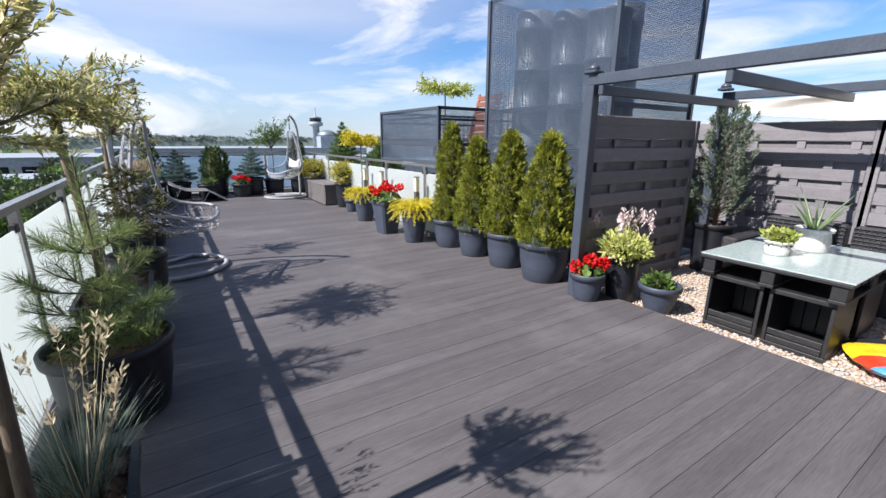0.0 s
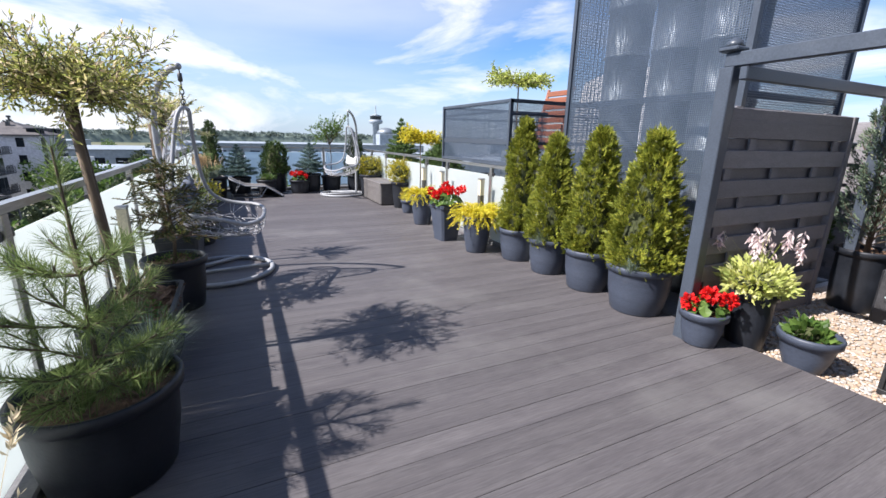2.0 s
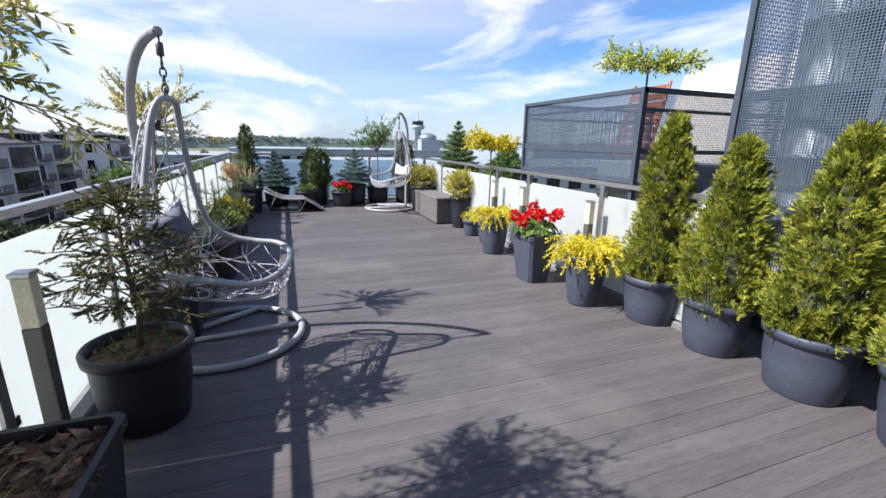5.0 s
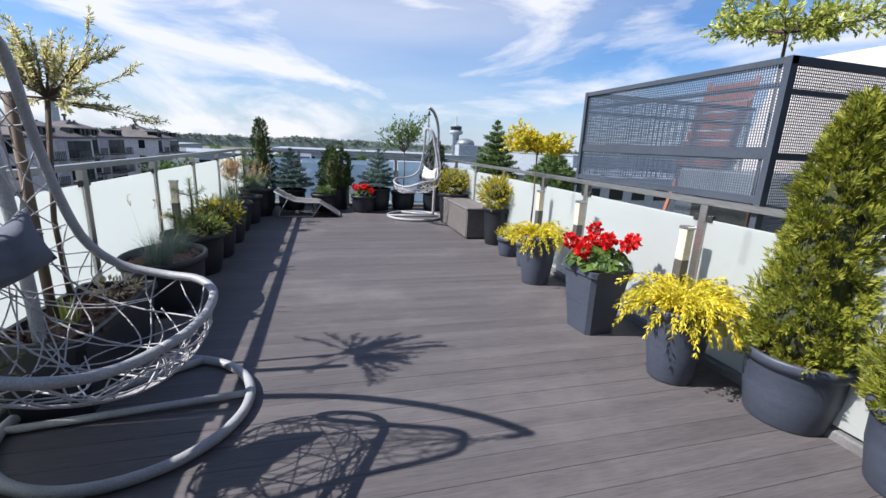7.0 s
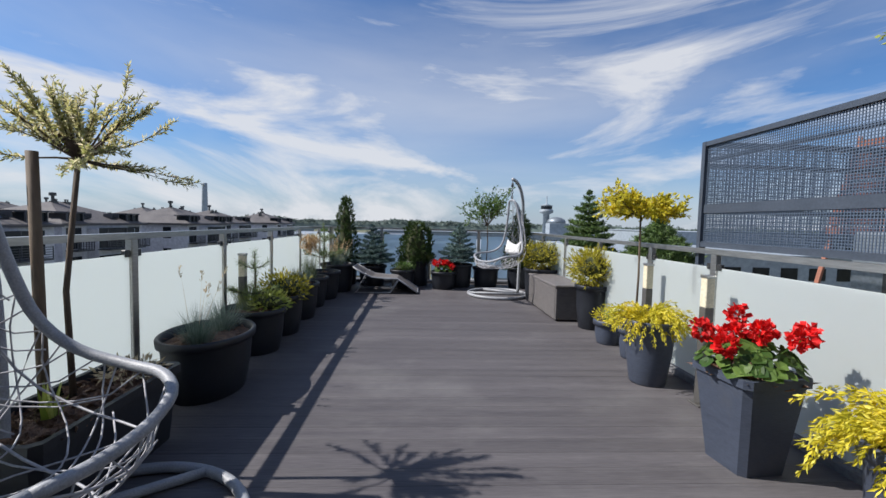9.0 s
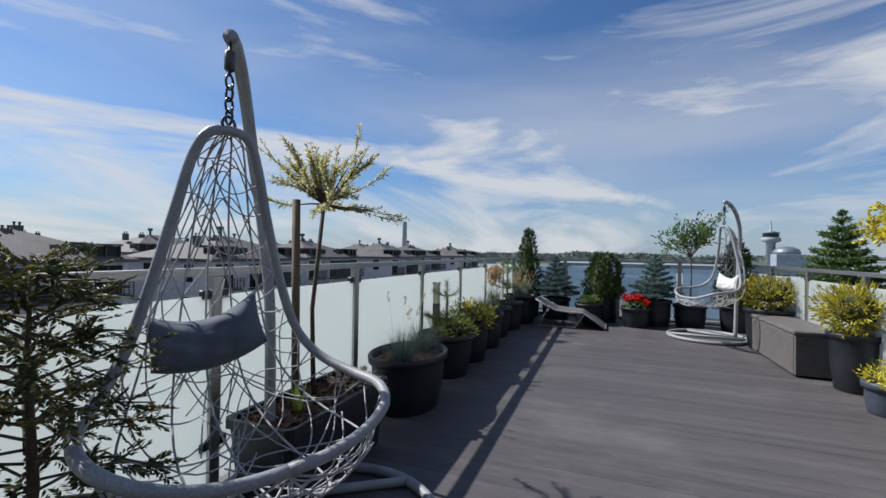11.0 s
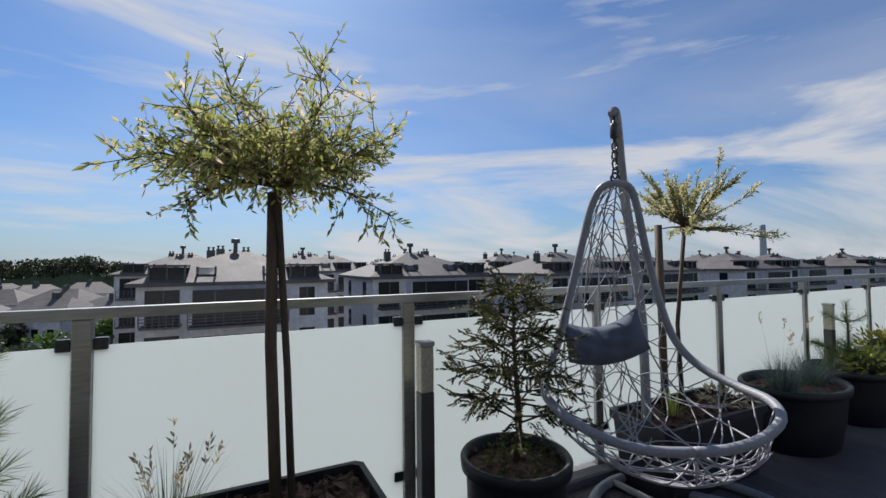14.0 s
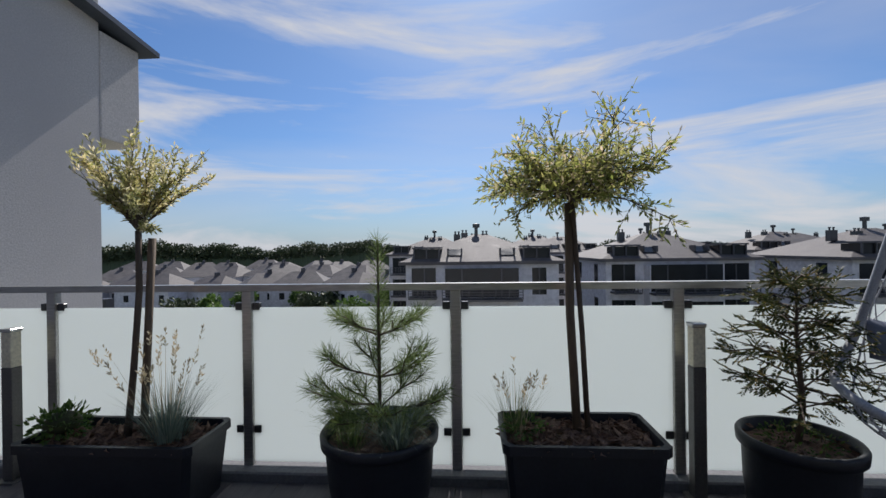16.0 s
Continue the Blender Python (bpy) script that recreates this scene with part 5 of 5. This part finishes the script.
    for k in range(84):
        a0, b0 = rs.uniform(0.06, 0.95), rs.choice((-1, 1)) * (1.0 if k % 3 else rs.uniform(0.2, 1))
        da, db = rs.uniform(-0.16, 0.16), -math.copysign(rs.uniform(0.7, 2.0), b0)
        bend = rs.uniform(-0.16, 0.16)
        line = []
        for i in range(15):
            u = i / 14
            line.append(tuple(S(min(0.99, max(0.03, a0 + da * u + bend * math.sin(math.pi * u))), max(-1, min(1, b0 + db * u)))))
        g.tube(line, 0.0029, 5)
    g.make("cord_net", CORD, e, True)
    # cushion
    g = Geo()
    nu, nv = 22, 12
    for sgn in (1, -1):
        k = len(g.v)
        for j in range(nv + 1):
            for i in range(nu + 1):
                u, v = i / nu * 2 - 1, j / nv * 2 - 1
                puff = (max(0, 1 - abs(u) ** 3) ** 0.6) * (max(0, 1 - abs(v) ** 3) ** 0.6)
                wr = 0.010 * math.sin(9 * u + 4 * v) * math.cos(5 * v - 3 * u) * puff
                x = sgn * (0.075 * puff + wr) + 0.06 * u * u
                y = u * 0.195 * (1 - 0.06 * (1 - v * v))
                zz = v * 0.108 * (1 - 0.12 * (1 - u * u)) + 0.055 * u * u
                g.v.append((x, y, zz))
        for j in range(nv):
            for i in range(nu):
                q = k + j * (nu + 1) + i
                g.f.append((q, q + 1, q + nu + 2, q + nu + 1) if sgn > 0 else (q, q + nu + 1, q + nu + 2, q + 1))
    g.make("cushion", cmat, e, True, cushion)
    return r


hanging_chair(pose(-0.16, 5.24, 0), -25, pose(-0.16, -0.005, 0.885, 12, -14, -16), FABRIC, "grey corded egg hanging chair with blue-grey cushion on curved stand")
hanging_chair(pose(2.68, 11.12, 0) @ Matrix.Diagonal((-1, 1, 1, 1)), -25, pose(-0.10, 0, 0.84, 0, -14, 0), FABRICW, "pale corded hanging chair with white cushion on a curved stand")


# ---------------------------------------------------------------- lounger
r = root("sun_lounger", pose(0.55, 11.75, 0, 0, 0, 0), "grey fabric sun lounger with a silver tube frame", "lounger")
side = [(-0.55, 0.0, 0.46), (-0.38, 0.0, 0.36), (-0.22, 0, 0.29), (0.0, 0, 0.27), (0.22, 0, 0.27), (0.42, 0, 0.14), (0.58, 0, 0.03)]
g = Geo()
for s in (-0.28, 0.28):
    g.tube([(x, s, z) for x, y, z in side], 0.014, 8)
    g.tube([(-0.32, s, 0.36), (-0.5, s, 0.02), (0.1, s, 0.02), (0.25, s, 0.26)], 0.012, 8)
for x, z in ((-0.55, 0.46), (0.58, 0.03), (-0.5, 0.02), (0.1, 0.02)):
    g.tube([(x, -0.28, z), (x, 0.28, z)], 0.012, 8)
g.make("frame", SWINGTUBE, r, True)
g = Geo()
for x, y, z in side:
    g.v += [(x, -0.265, z + 0.008), (x, 0.265, z + 0.008)]
g.f = [(2 * i, 2 * i + 2, 2 * i + 3, 2 * i + 1) for i in range(len(side) - 1)]
ob = g.make("sling", RATTAN, r)
md = ob.modifiers.new("thick", "SOLIDIFY")
md.thickness = 0.006
# ---------------------------------------------------------------- town below
def apartment_house(x, y, turn, w, d, z_eave, rise, seed):
    rs = random.Random(seed)
    r = root("apartment_house", pose(x, y, GZ, 0, 0, turn), "white apartment house with a dark hipped roof and balconies", "house", "apartment houses")
    h = z_eave - GZ
    g = Geo()
    g.box(-w / 2, w / 2, -d / 2, d / 2, 0.004, h)
    g.box(-w * 0.24, w * 0.24, d / 2 - 0.1, d / 2 + 1.2, 0.004, h - 0.6)
    g.make("wall", FACADE, r)
    o = 0.5
    g = Geo()
    a, b = w / 2 + o, d / 2 + o
    t = max(0.6, (w - d) / 2)
    g.add([(-a, -b, h), (a, -b, h), (a, b, h), (-a, b, h), (-t, 0, h + rise), (t, 0, h + rise), (-a, -b, h - 0.25), (a, -b, h - 0.25), (a, b, h - 0.25), (-a, b, h - 0.25)],
          [(0, 1, 5, 4), (1, 2, 5), (2, 3, 4, 5), (3, 0, 4), (6, 7, 1, 0), (7, 8, 2, 1), (8, 9, 3, 2), (9, 6, 0, 3), (9, 8, 7, 6)])
    g.make("roof", ROOF, r)
    g = Geo()
    for cx in (-t * 0.8, t * 0.9, rs.uniform(-2, 2), rs.uniform(-4, 4)):
        cy = rs.uniform(-1.5, 1.5)
        zz = h + rise * (1 - abs(cy) / (d / 2)) - 0.3
        g.box(cx - 0.3, cx + 0.3, cy - 0.25, cy + 0.25, zz - 0.5, zz + 0.45)
        for q in (-0.16, 0.16):
            g.tube([(cx + q, cy, zz + 0.45), (cx + q, cy, zz + 0.62), (cx + q, cy, zz + 0.64), (cx + q, cy, zz + 0.72)], [0.07, 0.07, 0.12, 0.10], 6)
    g.tube([(0.3, 0, h + rise - 0.2), (0.3, 0, h + rise + 0.6), (0.3, 0, h + rise + 0.62), (0.3, 0, h + rise + 0.95), (0.3, 0, h + rise + 1.0)], [0.16, 0.16, 0.34, 0.34, 0.05], 8)
    tagged(g.make("chimney", STEELDARK, r), kind="stuff")
    win, rail, frame_, sky_win = Geo(), Geo(), Geo(), Geo()
    floors = max(1, int(h / 3.0))
    for f in range(floors):
        z = h - 2.75 - 3.0 * f
        if z < 0.3:
            break
        n = max(3, int(w / 2.6))
        for i in range(n):
            cx = -w / 2 + w * (i + 0.5) / n
            mid = abs(cx) < w * 0.24
            yy = d / 2 + (1.2 if mid else 0)
            ww = 0.55 if not mid else 0.8
            tall = mid or i % 3 == 0
            win.box(cx - ww, cx + ww, yy - 0.03, yy + 0.012, z + (0.1 if tall else 0.9), z + 2.2)
            frame_.box(cx - 0.05, cx + 0.05, yy + 0.012, yy + 0.05, z + (0.1 if tall else 0.9), z + 2.2)
            win.box(cx - ww, cx + ww, -d / 2 - 0.012, -d / 2 + 0.03, z + 0.8, z + 2.2)
        for cx in (-w * 0.38, 0.0, w * 0.38)[(0 if seed % 2 else 1):]:
            yy = d / 2 + (1.2 if cx == 0 else 0)
            rail.box(cx - w * (0.245 if cx == 0 else 0.09), cx + w * (0.245 if cx == 0 else 0.09), yy - 0.0, yy + 1.25, z - 0.14, z)
            for q in range(5):
                rail.box(cx - w * (0.245 if cx == 0 else 0.09), cx + w * (0.245 if cx == 0 else 0.09), yy + 1.2, yy + 1.24, z + 0.2 * q + 0.12, z + 0.2 * q + 0.17)
            for q in range(7):
                xx = cx + w * (0.245 if cx == 0 else 0.09) * (q / 3 - 1)
                rail.box(xx - 0.03, xx + 0.03, yy + 1.19, yy + 1.25, z, z + 1.0)
            # flat dark sheet in window colour stands for the loggia's shaded recess
            win.box(cx - w * (0.232 if cx == 0 else 0.08), cx + w * (0.232 if cx == 0 else 0.08), yy + 0.004, yy + 0.03, z + 0.05, z + 2.25)
        nn = max(2, int(d / 4.5))
        for i in range(nn):
            cy = -d / 2 + d * (i + 0.5) / nn
            for s in (-1, 1):
                xw = s * (w / 2)
                win.box(xw - 0.02, xw + 0.02, cy - 0.55, cy + 0.55, z + 0.6, z + 2.2)
    # dormers with flat dark caps on the front slope
    for cx in (-w * 0.36, w * 0.36):
        rail.box(cx - 1.15, cx + 1.15, b - 2.6, b - 0.35, h + 1.02, h + 1.16)
        for s in (-1.05, -0.05, 0.95):
            frame_.box(cx + s, cx + s + 0.1, b - 0.58, b - 0.44, h - 0.05, h + 1.02)
        win.box(cx - 1.0, cx + 1.0, b - 2.3, b - 0.6, h - 0.1, h + 1.0)
    # roof windows with open dark frames
    for i in range(4):
        cx = (i - 1.5) * w * 0.2 + (0.9 if i > 1 else -0.9)
        q = 0.32
        yy, zz = b * (1 - q), h + rise * q
        sky_win.add([(cx - 0.5, yy + 0.9, zz - rise * 0.16 + 0.12), (cx + 0.5, yy + 0.9, zz - rise * 0.16 + 0.12), (cx + 0.5, yy, zz + 0.22), (cx - 0.5, yy, zz + 0.22)], [(0, 1, 2, 3)])
        for s in (-0.55, 0.55):
            rail.box(cx + s - 0.06, cx + s + 0.06, yy, yy + 0.95, zz - rise * 0.1, zz + 0.3)
    for part, nm, m_, per in ((win, "window", WINDOW, 8), (rail, "balcony", BALCONY, 0), (frame_, "window_frame", BALCONY, 0)):
        if seed < 4 and per:
            for i in range(len(part.v) // per):
                vs = part.v[per * i:per * i + per]
                mesh(nm, vs, [(0, 2, 3, 1), (4, 5, 7, 6), (0, 1, 5, 4), (2, 6, 7, 3), (0, 4, 6, 2), (1, 3, 7, 5)], m_, r)
        else:
            tagged(part.make(nm, m_, r), kind="stuff")
    tagged(sky_win.make("roof_window", WINDOW, r), kind="stuff")
    return r


# the row facing the terrace: fronts look towards +x
for k, yy in enumerate((4.0, 20.5, 37.5, 54.0, 71.0, 89.0, 108.0)):
    apartment_house(-37.0 - (3 if k % 2 else 0), yy, -90, 12.0, 11.0, 0.3, 2.3, k)
for k, yy in enumerate((-2.0, 13.0, 30.0, 47.0, 64.0, 84.0, 104.0, 124.0)):
    apartment_house(-62.0 - (k % 3) * 2, yy, -90, 12.5, 11.0, 0.6, 2.5, 20 + k)
for k, yy in enumerate((22.0, 44.0, 70.0, 100.0)):
    apartment_house(-90.0, yy, -90, 14.0, 12.0, 0.8, 2.7, 40 + k)


def low_house(x, y, w, d, h, rise, turn):
    r = root("low_house", pose(x, y, GZ, 0, 0, turn), "low white house with a grey hipped roof", "house", "low houses")
    g = Geo()
    g.box(-w / 2, w / 2, -d / 2, d / 2, 0.004, h)
    g.make("wall", FACADE, r)
    a, b, t = w / 2 + 0.5, d / 2 + 0.5, w * 0.22
    g = Geo()
    g.add([(-a, -b, h), (a, -b, h), (a, b, h), (-a, b, h), (-t, 0, h + rise), (t, 0, h + rise)], [(0, 1, 5, 4), (1, 2, 5), (2, 3, 4, 5), (3, 0, 4), (3, 2, 1, 0)])
    g.make("roof", ROOF, r)
    g = Geo()
    for f in range(max(1, int(h / 2.8))):
        for i in range(int(w / 2.4)):
            cx = -w / 2 + 1.4 + 2.4 * i
            g.box(cx - 0.5, cx + 0.5, d / 2 - 0.03, d / 2 + 0.02, 0.9 + 2.8 * f, 2.2 + 2.8 * f)
    tagged(g.make("window", WINDOW, r), kind="stuff")
    g = Geo()
    g.box(-0.4, 0.4, -0.4, 0.4, h + rise * 0.5, h + rise + 0.7)
    g.make("chimney", BALCONY, r)


rs = random.Random(3)
for k in range(9):
    for j in range(3):
        low_house(-78 - 26 * j - rs.uniform(0, 8), -78 + 9.5 * k + rs.uniform(-2, 2) - j * 14, 11, 9, 5.2 + rs.uniform(0, 1.2) + 0.6 * j, 2.8, rs.uniform(-125, -50))
low_house(-30, -26, 22, 11, 6.0, 3.0, -90)
low_house(-34, -44, 20, 11, 6.0, 3.0, -90)

# flat halls beyond the north railing
HALL = mat("pale_blue_hall_roof", (0.30, 0.34, 0.38), (0.24, 0.28, 0.32), 0.6, scale=0.05, fine=1.0, bump=0)
for x, y, w, d, z1 in ((58, 110, 90, 50, -3.6), (40, 210, 120, 40, -2.5), (-45, 175, 60, 40, -4.0), (110, 160, 60, 60, 0.4), (-90, 230, 60, 40, -3), (-20, 120, 34, 16, -6.5), (-62, 140, 26, 14, -6.0), (10, 150, 40, 20, -5.5)):
    r = root("flat_hall", pose(x, y, GZ), "wide flat-roofed pale hall in the distance", "building", "far halls")
    box("wall", (w, d, z1 - GZ - 0.3), (0, 0, 0.004), HALL, r, 0)
    box("roof", (w + 0.6, d + 0.6, 0.28), (0, 0, z1 - GZ - 0.29), HALL, r, 0)
    g = Geo()
    for i in range(int(w / 6)):
        g.box(-w / 2 + 6 * i + 1, -w / 2 + 6 * i + 4.5, -d / 2 - 0.1, -d / 2 + 0.02, (z1 - GZ) * 0.4, (z1 - GZ) * 0.7)
    tagged(g.make("window", WINDOW, r), kind="stuff")

# sandy verge, billboards and street masts along the road
SAND = mat("dry_sandy_grass", (0.30, 0.25, 0.15), (0.20, 0.19, 0.09), 0.95, scale=0.4, fine=4, bump=0.2)
tagged(box("verge", (5, 240, 0.014), (-13.5, 62, GZ), SAND, bevel=0), kind="structure")
SIGNBLUE = mat("dark_blue_sign", (0.05, 0.08, 0.20), (0.04, 0.06, 0.16), 0.4, bump=0)
for x, y, turn, w in ((-24.0, 92.0, 20, 4.4), (-48.0, 150.0, 10, 7.0), (-8.0, 160.0, 0, 8.0)):
    r = root("billboard", pose(x, y, GZ, 0, 0, turn), "white and dark blue billboard on two steel posts", "billboard", "billboards")
    for q in (-0.3, 0.3):
        box("post", (0.25, 0.25, 6.0), (q * w, 0, 0), BALCONY, r, 0.02)
    box("board", (w, 0.3, 3.0), (0, 0, 6.0), PLASTER, r, 0.03)
    box("sign_face", (w * 0.9, 0.02, 1.3), (0, -0.162, 6.25), SIGNBLUE, r, 0.0)
for k in range(6):
    r = root("street_lamp", pose(-16.2, 24 + 22 * k, GZ), "slim grey street lamp with a short arm", "street lamp", "street lamps")
    g = Geo()
    g.tube([(0, 0, 0), (0, 0, 7.6), (-0.3, 0, 8.1), (-1.3, 0, 8.3)], [0.09, 0.06, 0.05, 0.04], 8)
    g.make("pole", BALCONY, r, True)
    box("lamp_head", (0.7, 0.25, 0.12), (-1.6, 0, 8.26), HALL, r, 0.03)

# control tower, mast and factory chimney
r = root("lookout_tower", pose(60.0, 200.0, GZ), "grey round lookout tower with glazed top and domed block", "tower")
g = Geo()
g.lathe([(1.5, 0), (1.5, 18.5), (3.2, 19.3), (3.2, 20.4), (2.4, 20.8), (2.6, 22.3), (3.0, 22.5), (0.3, 23.2), (0.2, 27)], 16)
g.make("shaft", HALL, r, True)
g = Geo()
g.lathe([(2.64, 20.9), (2.64, 22.2)], 16)
g.make("window", WINDOW, r)
box("base_block", (9, 9, 14.3), (4, -3, 0.004), HALL, r, 0.1)
g = Geo()
g.lathe([(4.2, 14.3), (4.2, 15.2), (3.6, 16.2), (2.0, 17.0), (0.1, 17.3)], 18)
g.v = [(a + 4, b - 3, c) for a, b, c in g.v]
g.make("dome", DUCT, r, True)
r = root("factory_chimney", pose(-110, 228, GZ), "tall thin grey factory chimney on the horizon", "chimney")
g = Geo()
g.lathe([(1.8, 0), (1.2, 30), (1.2, 30.5), (0.9, 30.6)], 12)
g.make("shaft", HALL, r, True)


def car(x, y, turn, paint):
    r = root("parked_car", pose(x, y, GZ + 0.02, 0, 0, turn), "small parked car on the asphalt lot", "car", "parked cars")
    g = Geo()
    prof = [(-2.1, 0.35), (-2.1, 0.85), (-1.5, 0.95), (-1.0, 1.42), (0.5, 1.45), (1.2, 0.98), (2.05, 0.85), (2.1, 0.35)]
    for s in (-0.85, 0.85):
        g.v += [(a, s * (0.82 if b > 1.2 else 1), b) for a, b in prof]
    n = len(prof)
    g.f = [tuple(range(n))[::-1], tuple(range(n, 2 * n))] + [(i, (i + 1) % n, n + (i + 1) % n, n + i) for i in range(n)]
    g.make("body", paint, r)
    g = Geo()
    for s in (-1, 1):
        g.add([(-1.2, s * 0.84, 0.98), (0.85, s * 0.84, 0.98), (0.42, s * 0.74, 1.36), (-0.92, s * 0.74, 1.36)], [(0, 1, 2, 3)])
    g.make("window", WINDOW, r)
    for a in (-1.3, 1.3):
        for s in (-0.8, 0.8):
            g = Geo()
            g.tube([(a, s - 0.1, 0.3), (a, s + 0.1, 0.3)], 0.3, 12)
            g.make("wheel", POTBLACK, r)


CARS = [mat("car_paint_" + n, c, None, 0.25, bump=0) for n, c in (("white", (0.7, 0.7, 0.7)), ("silver", (0.4, 0.41, 0.43)), ("black", (0.03, 0.03, 0.035)), ("blue", (0.05, 0.08, 0.18)))]
tagged(box("parking_lot", (40, 26, 0.02), (-78, -10, GZ), ASPHALT, bevel=0), kind="structure")
tagged(box("road_west", (7, 260, 0.016), (-20, 60, GZ), ASPHALT, bevel=0), kind="structure")
tagged(box("road_cross", (130, 6, 0.02), (-90, -26, GZ), ASPHALT, bevel=0), kind="structure")
for k in range(16):
    car(-64 - 3.0 * (k % 8), -6 - 8 * (k // 8), 90, CARS[k % 4])
for k in range(5):
    car(-21.5 - (k % 2) * 3, 30 + 13 * k, 90, CARS[(k * 3) % 4])


def street_tree(x, y, h, rr, seed):
    rs = random.Random(seed)
    r = root("street_tree", pose(x, y, GZ), "leafy green tree beside the road", "tree", "street trees")
    g = Geo()
    g.tube([(0, 0, 0), (0.05, 0, h * 0.45), (0, 0.1, h * 0.8)], [0.2, 0.14, 0.05], 6)
    for k in range(6):
        a = k * 1.05
        g.tube([(0, 0, h * 0.4), (rr * 0.6 * math.cos(a), rr * 0.6 * math.sin(a), h * 0.7)], [0.08, 0.03], 5)
    g.make("trunk", BARK, r)
    g = Geo()
    blobs = [(Vector((rs.uniform(-1, 1) * rr * 0.6, rs.uniform(-1, 1) * rr * 0.6, h * rs.uniform(0.5, 0.9))), rr * rs.uniform(0.4, 0.65)) for _ in range(11)]
    for c, q in blobs:
        for _ in range(70):
            u = unit()
            g.leaf(c + u * q * rs.uniform(0.6, 1.0), u + unit(), 0.6, 0.42)
    g.make("leaves", WOODFAR if seed % 2 else GREEN, r)


rs = random.Random(9)
for k in range(34):
    street_tree(-13 - rs.uniform(0, 9), 8 + 4.6 * k + rs.uniform(-2, 2), rs.uniform(5, 8), rs.uniform(1.6, 2.6), k)
for k in range(16):
    street_tree(-52 - rs.uniform(0, 30), -8 - rs.uniform(0, 40), rs.uniform(4, 7), rs.uniform(1.6, 2.6), 100 + k)

# trees scattered through the town to the north
for k in range(46):
    street_tree(rs.uniform(-75, 30), rs.uniform(70, 230), rs.uniform(6, 10), rs.uniform(2.2, 3.6), 200 + k)


def woods(name, a0, a1, dist, tall, clumps, leaf, material, label):
    """A belt of trees on an arc round the place: a rolling body with leafy tops of uneven height."""
    g = Geo()
    m = 500

    def top_at(a):
        return tall * (1 + 0.10 * math.sin(a * 17) + 0.07 * math.sin(a * 43 + 1) + 0.05 * math.sin(a * 101))
    for k in range(m + 1):
        a = a0 + (a1 - a0) * k / m
        top = top_at(a) * rs.uniform(0.90, 0.97)
        for dd, zz in ((-14, 0.0), (-9, top * 0.62), (0, top), (14, top * 0.8)):
            g.v.append(((dist + dd) * math.cos(a), (dist + dd) * math.sin(a), GZ + zz))
    for k in range(m):
        for j in range(3):
            q = 4 * k + j
            g.f.append((q, q + 1, q + 5, q + 4))
    for k in range(clumps):
        a = rs.uniform(a0, a1)
        c = Vector(((dist - rs.uniform(0, 11)) * math.cos(a), (dist - rs.uniform(0, 11)) * math.sin(a), GZ + top_at(a) * rs.uniform(0.6, 0.97)))
        for _ in range(9):
            u = unit()
            g.leaf(c + Vector((u.x, u.y, u.z * 0.6)) * rs.uniform(0.3, 1.5), u + unit(), leaf, leaf * 0.8)
    tagged(g.make(name, material), label, "woods", kind="stuff")


# this belt's haze is only in its leaf colour
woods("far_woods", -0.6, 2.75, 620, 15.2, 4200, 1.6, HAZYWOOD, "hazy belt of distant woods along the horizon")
woods("near_woods", 2.7, 4.0, 240, 16.0, 5200, 1.0, WOODFAR, "dark belt of woods behind the low houses")

# ---------------------------------------------------------------- deck boards
deck = root("floor_deck", pose(0, 0, 0), "dark grey-brown composite deck boards running across the terrace", "deck", kind="structure")
PITCH, x0, x1 = 0.147, -0.615, GX


def board_data(length):
    """A board with shallow grooves along it and eased edges."""
    g = Geo()
    w = PITCH - 0.0013
    prof = [(-w / 2, -0.022), (-w / 2, -0.0018), (-w / 2 + 0.002, 0.0), (-0.045, 0.0), (-0.043, -0.0007), (-0.039, -0.0007), (-0.037, 0.0), (0.037, 0.0), (0.039, -0.0007), (0.043, -0.0007), (0.045, 0.0),
            (w / 2 - 0.002, 0.0), (w / 2, -0.0018), (w / 2, -0.022)]
    for x in (-length / 2, length / 2):
        g.v += [(x, y, z) for y, z in prof]
    n = len(prof)
    g.f = [(i + 1, i, n + i, n + i + 1) for i in range(n - 1)] + [tuple(range(n)), tuple(range(n, 2 * n))[::-1]]
    me = bpy.data.meshes.new("board")
    me.from_pydata(g.v, [], g.f)
    me.materials.append(DECK)
    return me


LONG = board_data(x1 - x0)
for k in range(95):
    y = -1.0 + PITCH * (k + 0.5)
    ob = new("board", LONG)
    ob.parent = deck
    ob.matrix_basis = pose((x0 + x1) / 2, y, rnd(-0.0008, 0.0008), 0, 0, 0)
tagged(box("deck_edge", (0.022, 3.8, 0.06), (GX + 0.012, 1.0, -0.065), DECK, bevel=0.003), kind="structure")
tagged(box("roof_strip", (4.2, 10.2, 0.02), (5.72, 8.1, -0.074), mat("grey_roofing", (0.16, 0.16, 0.165), None, 0.85, scale=2), bevel=0), kind="structure")
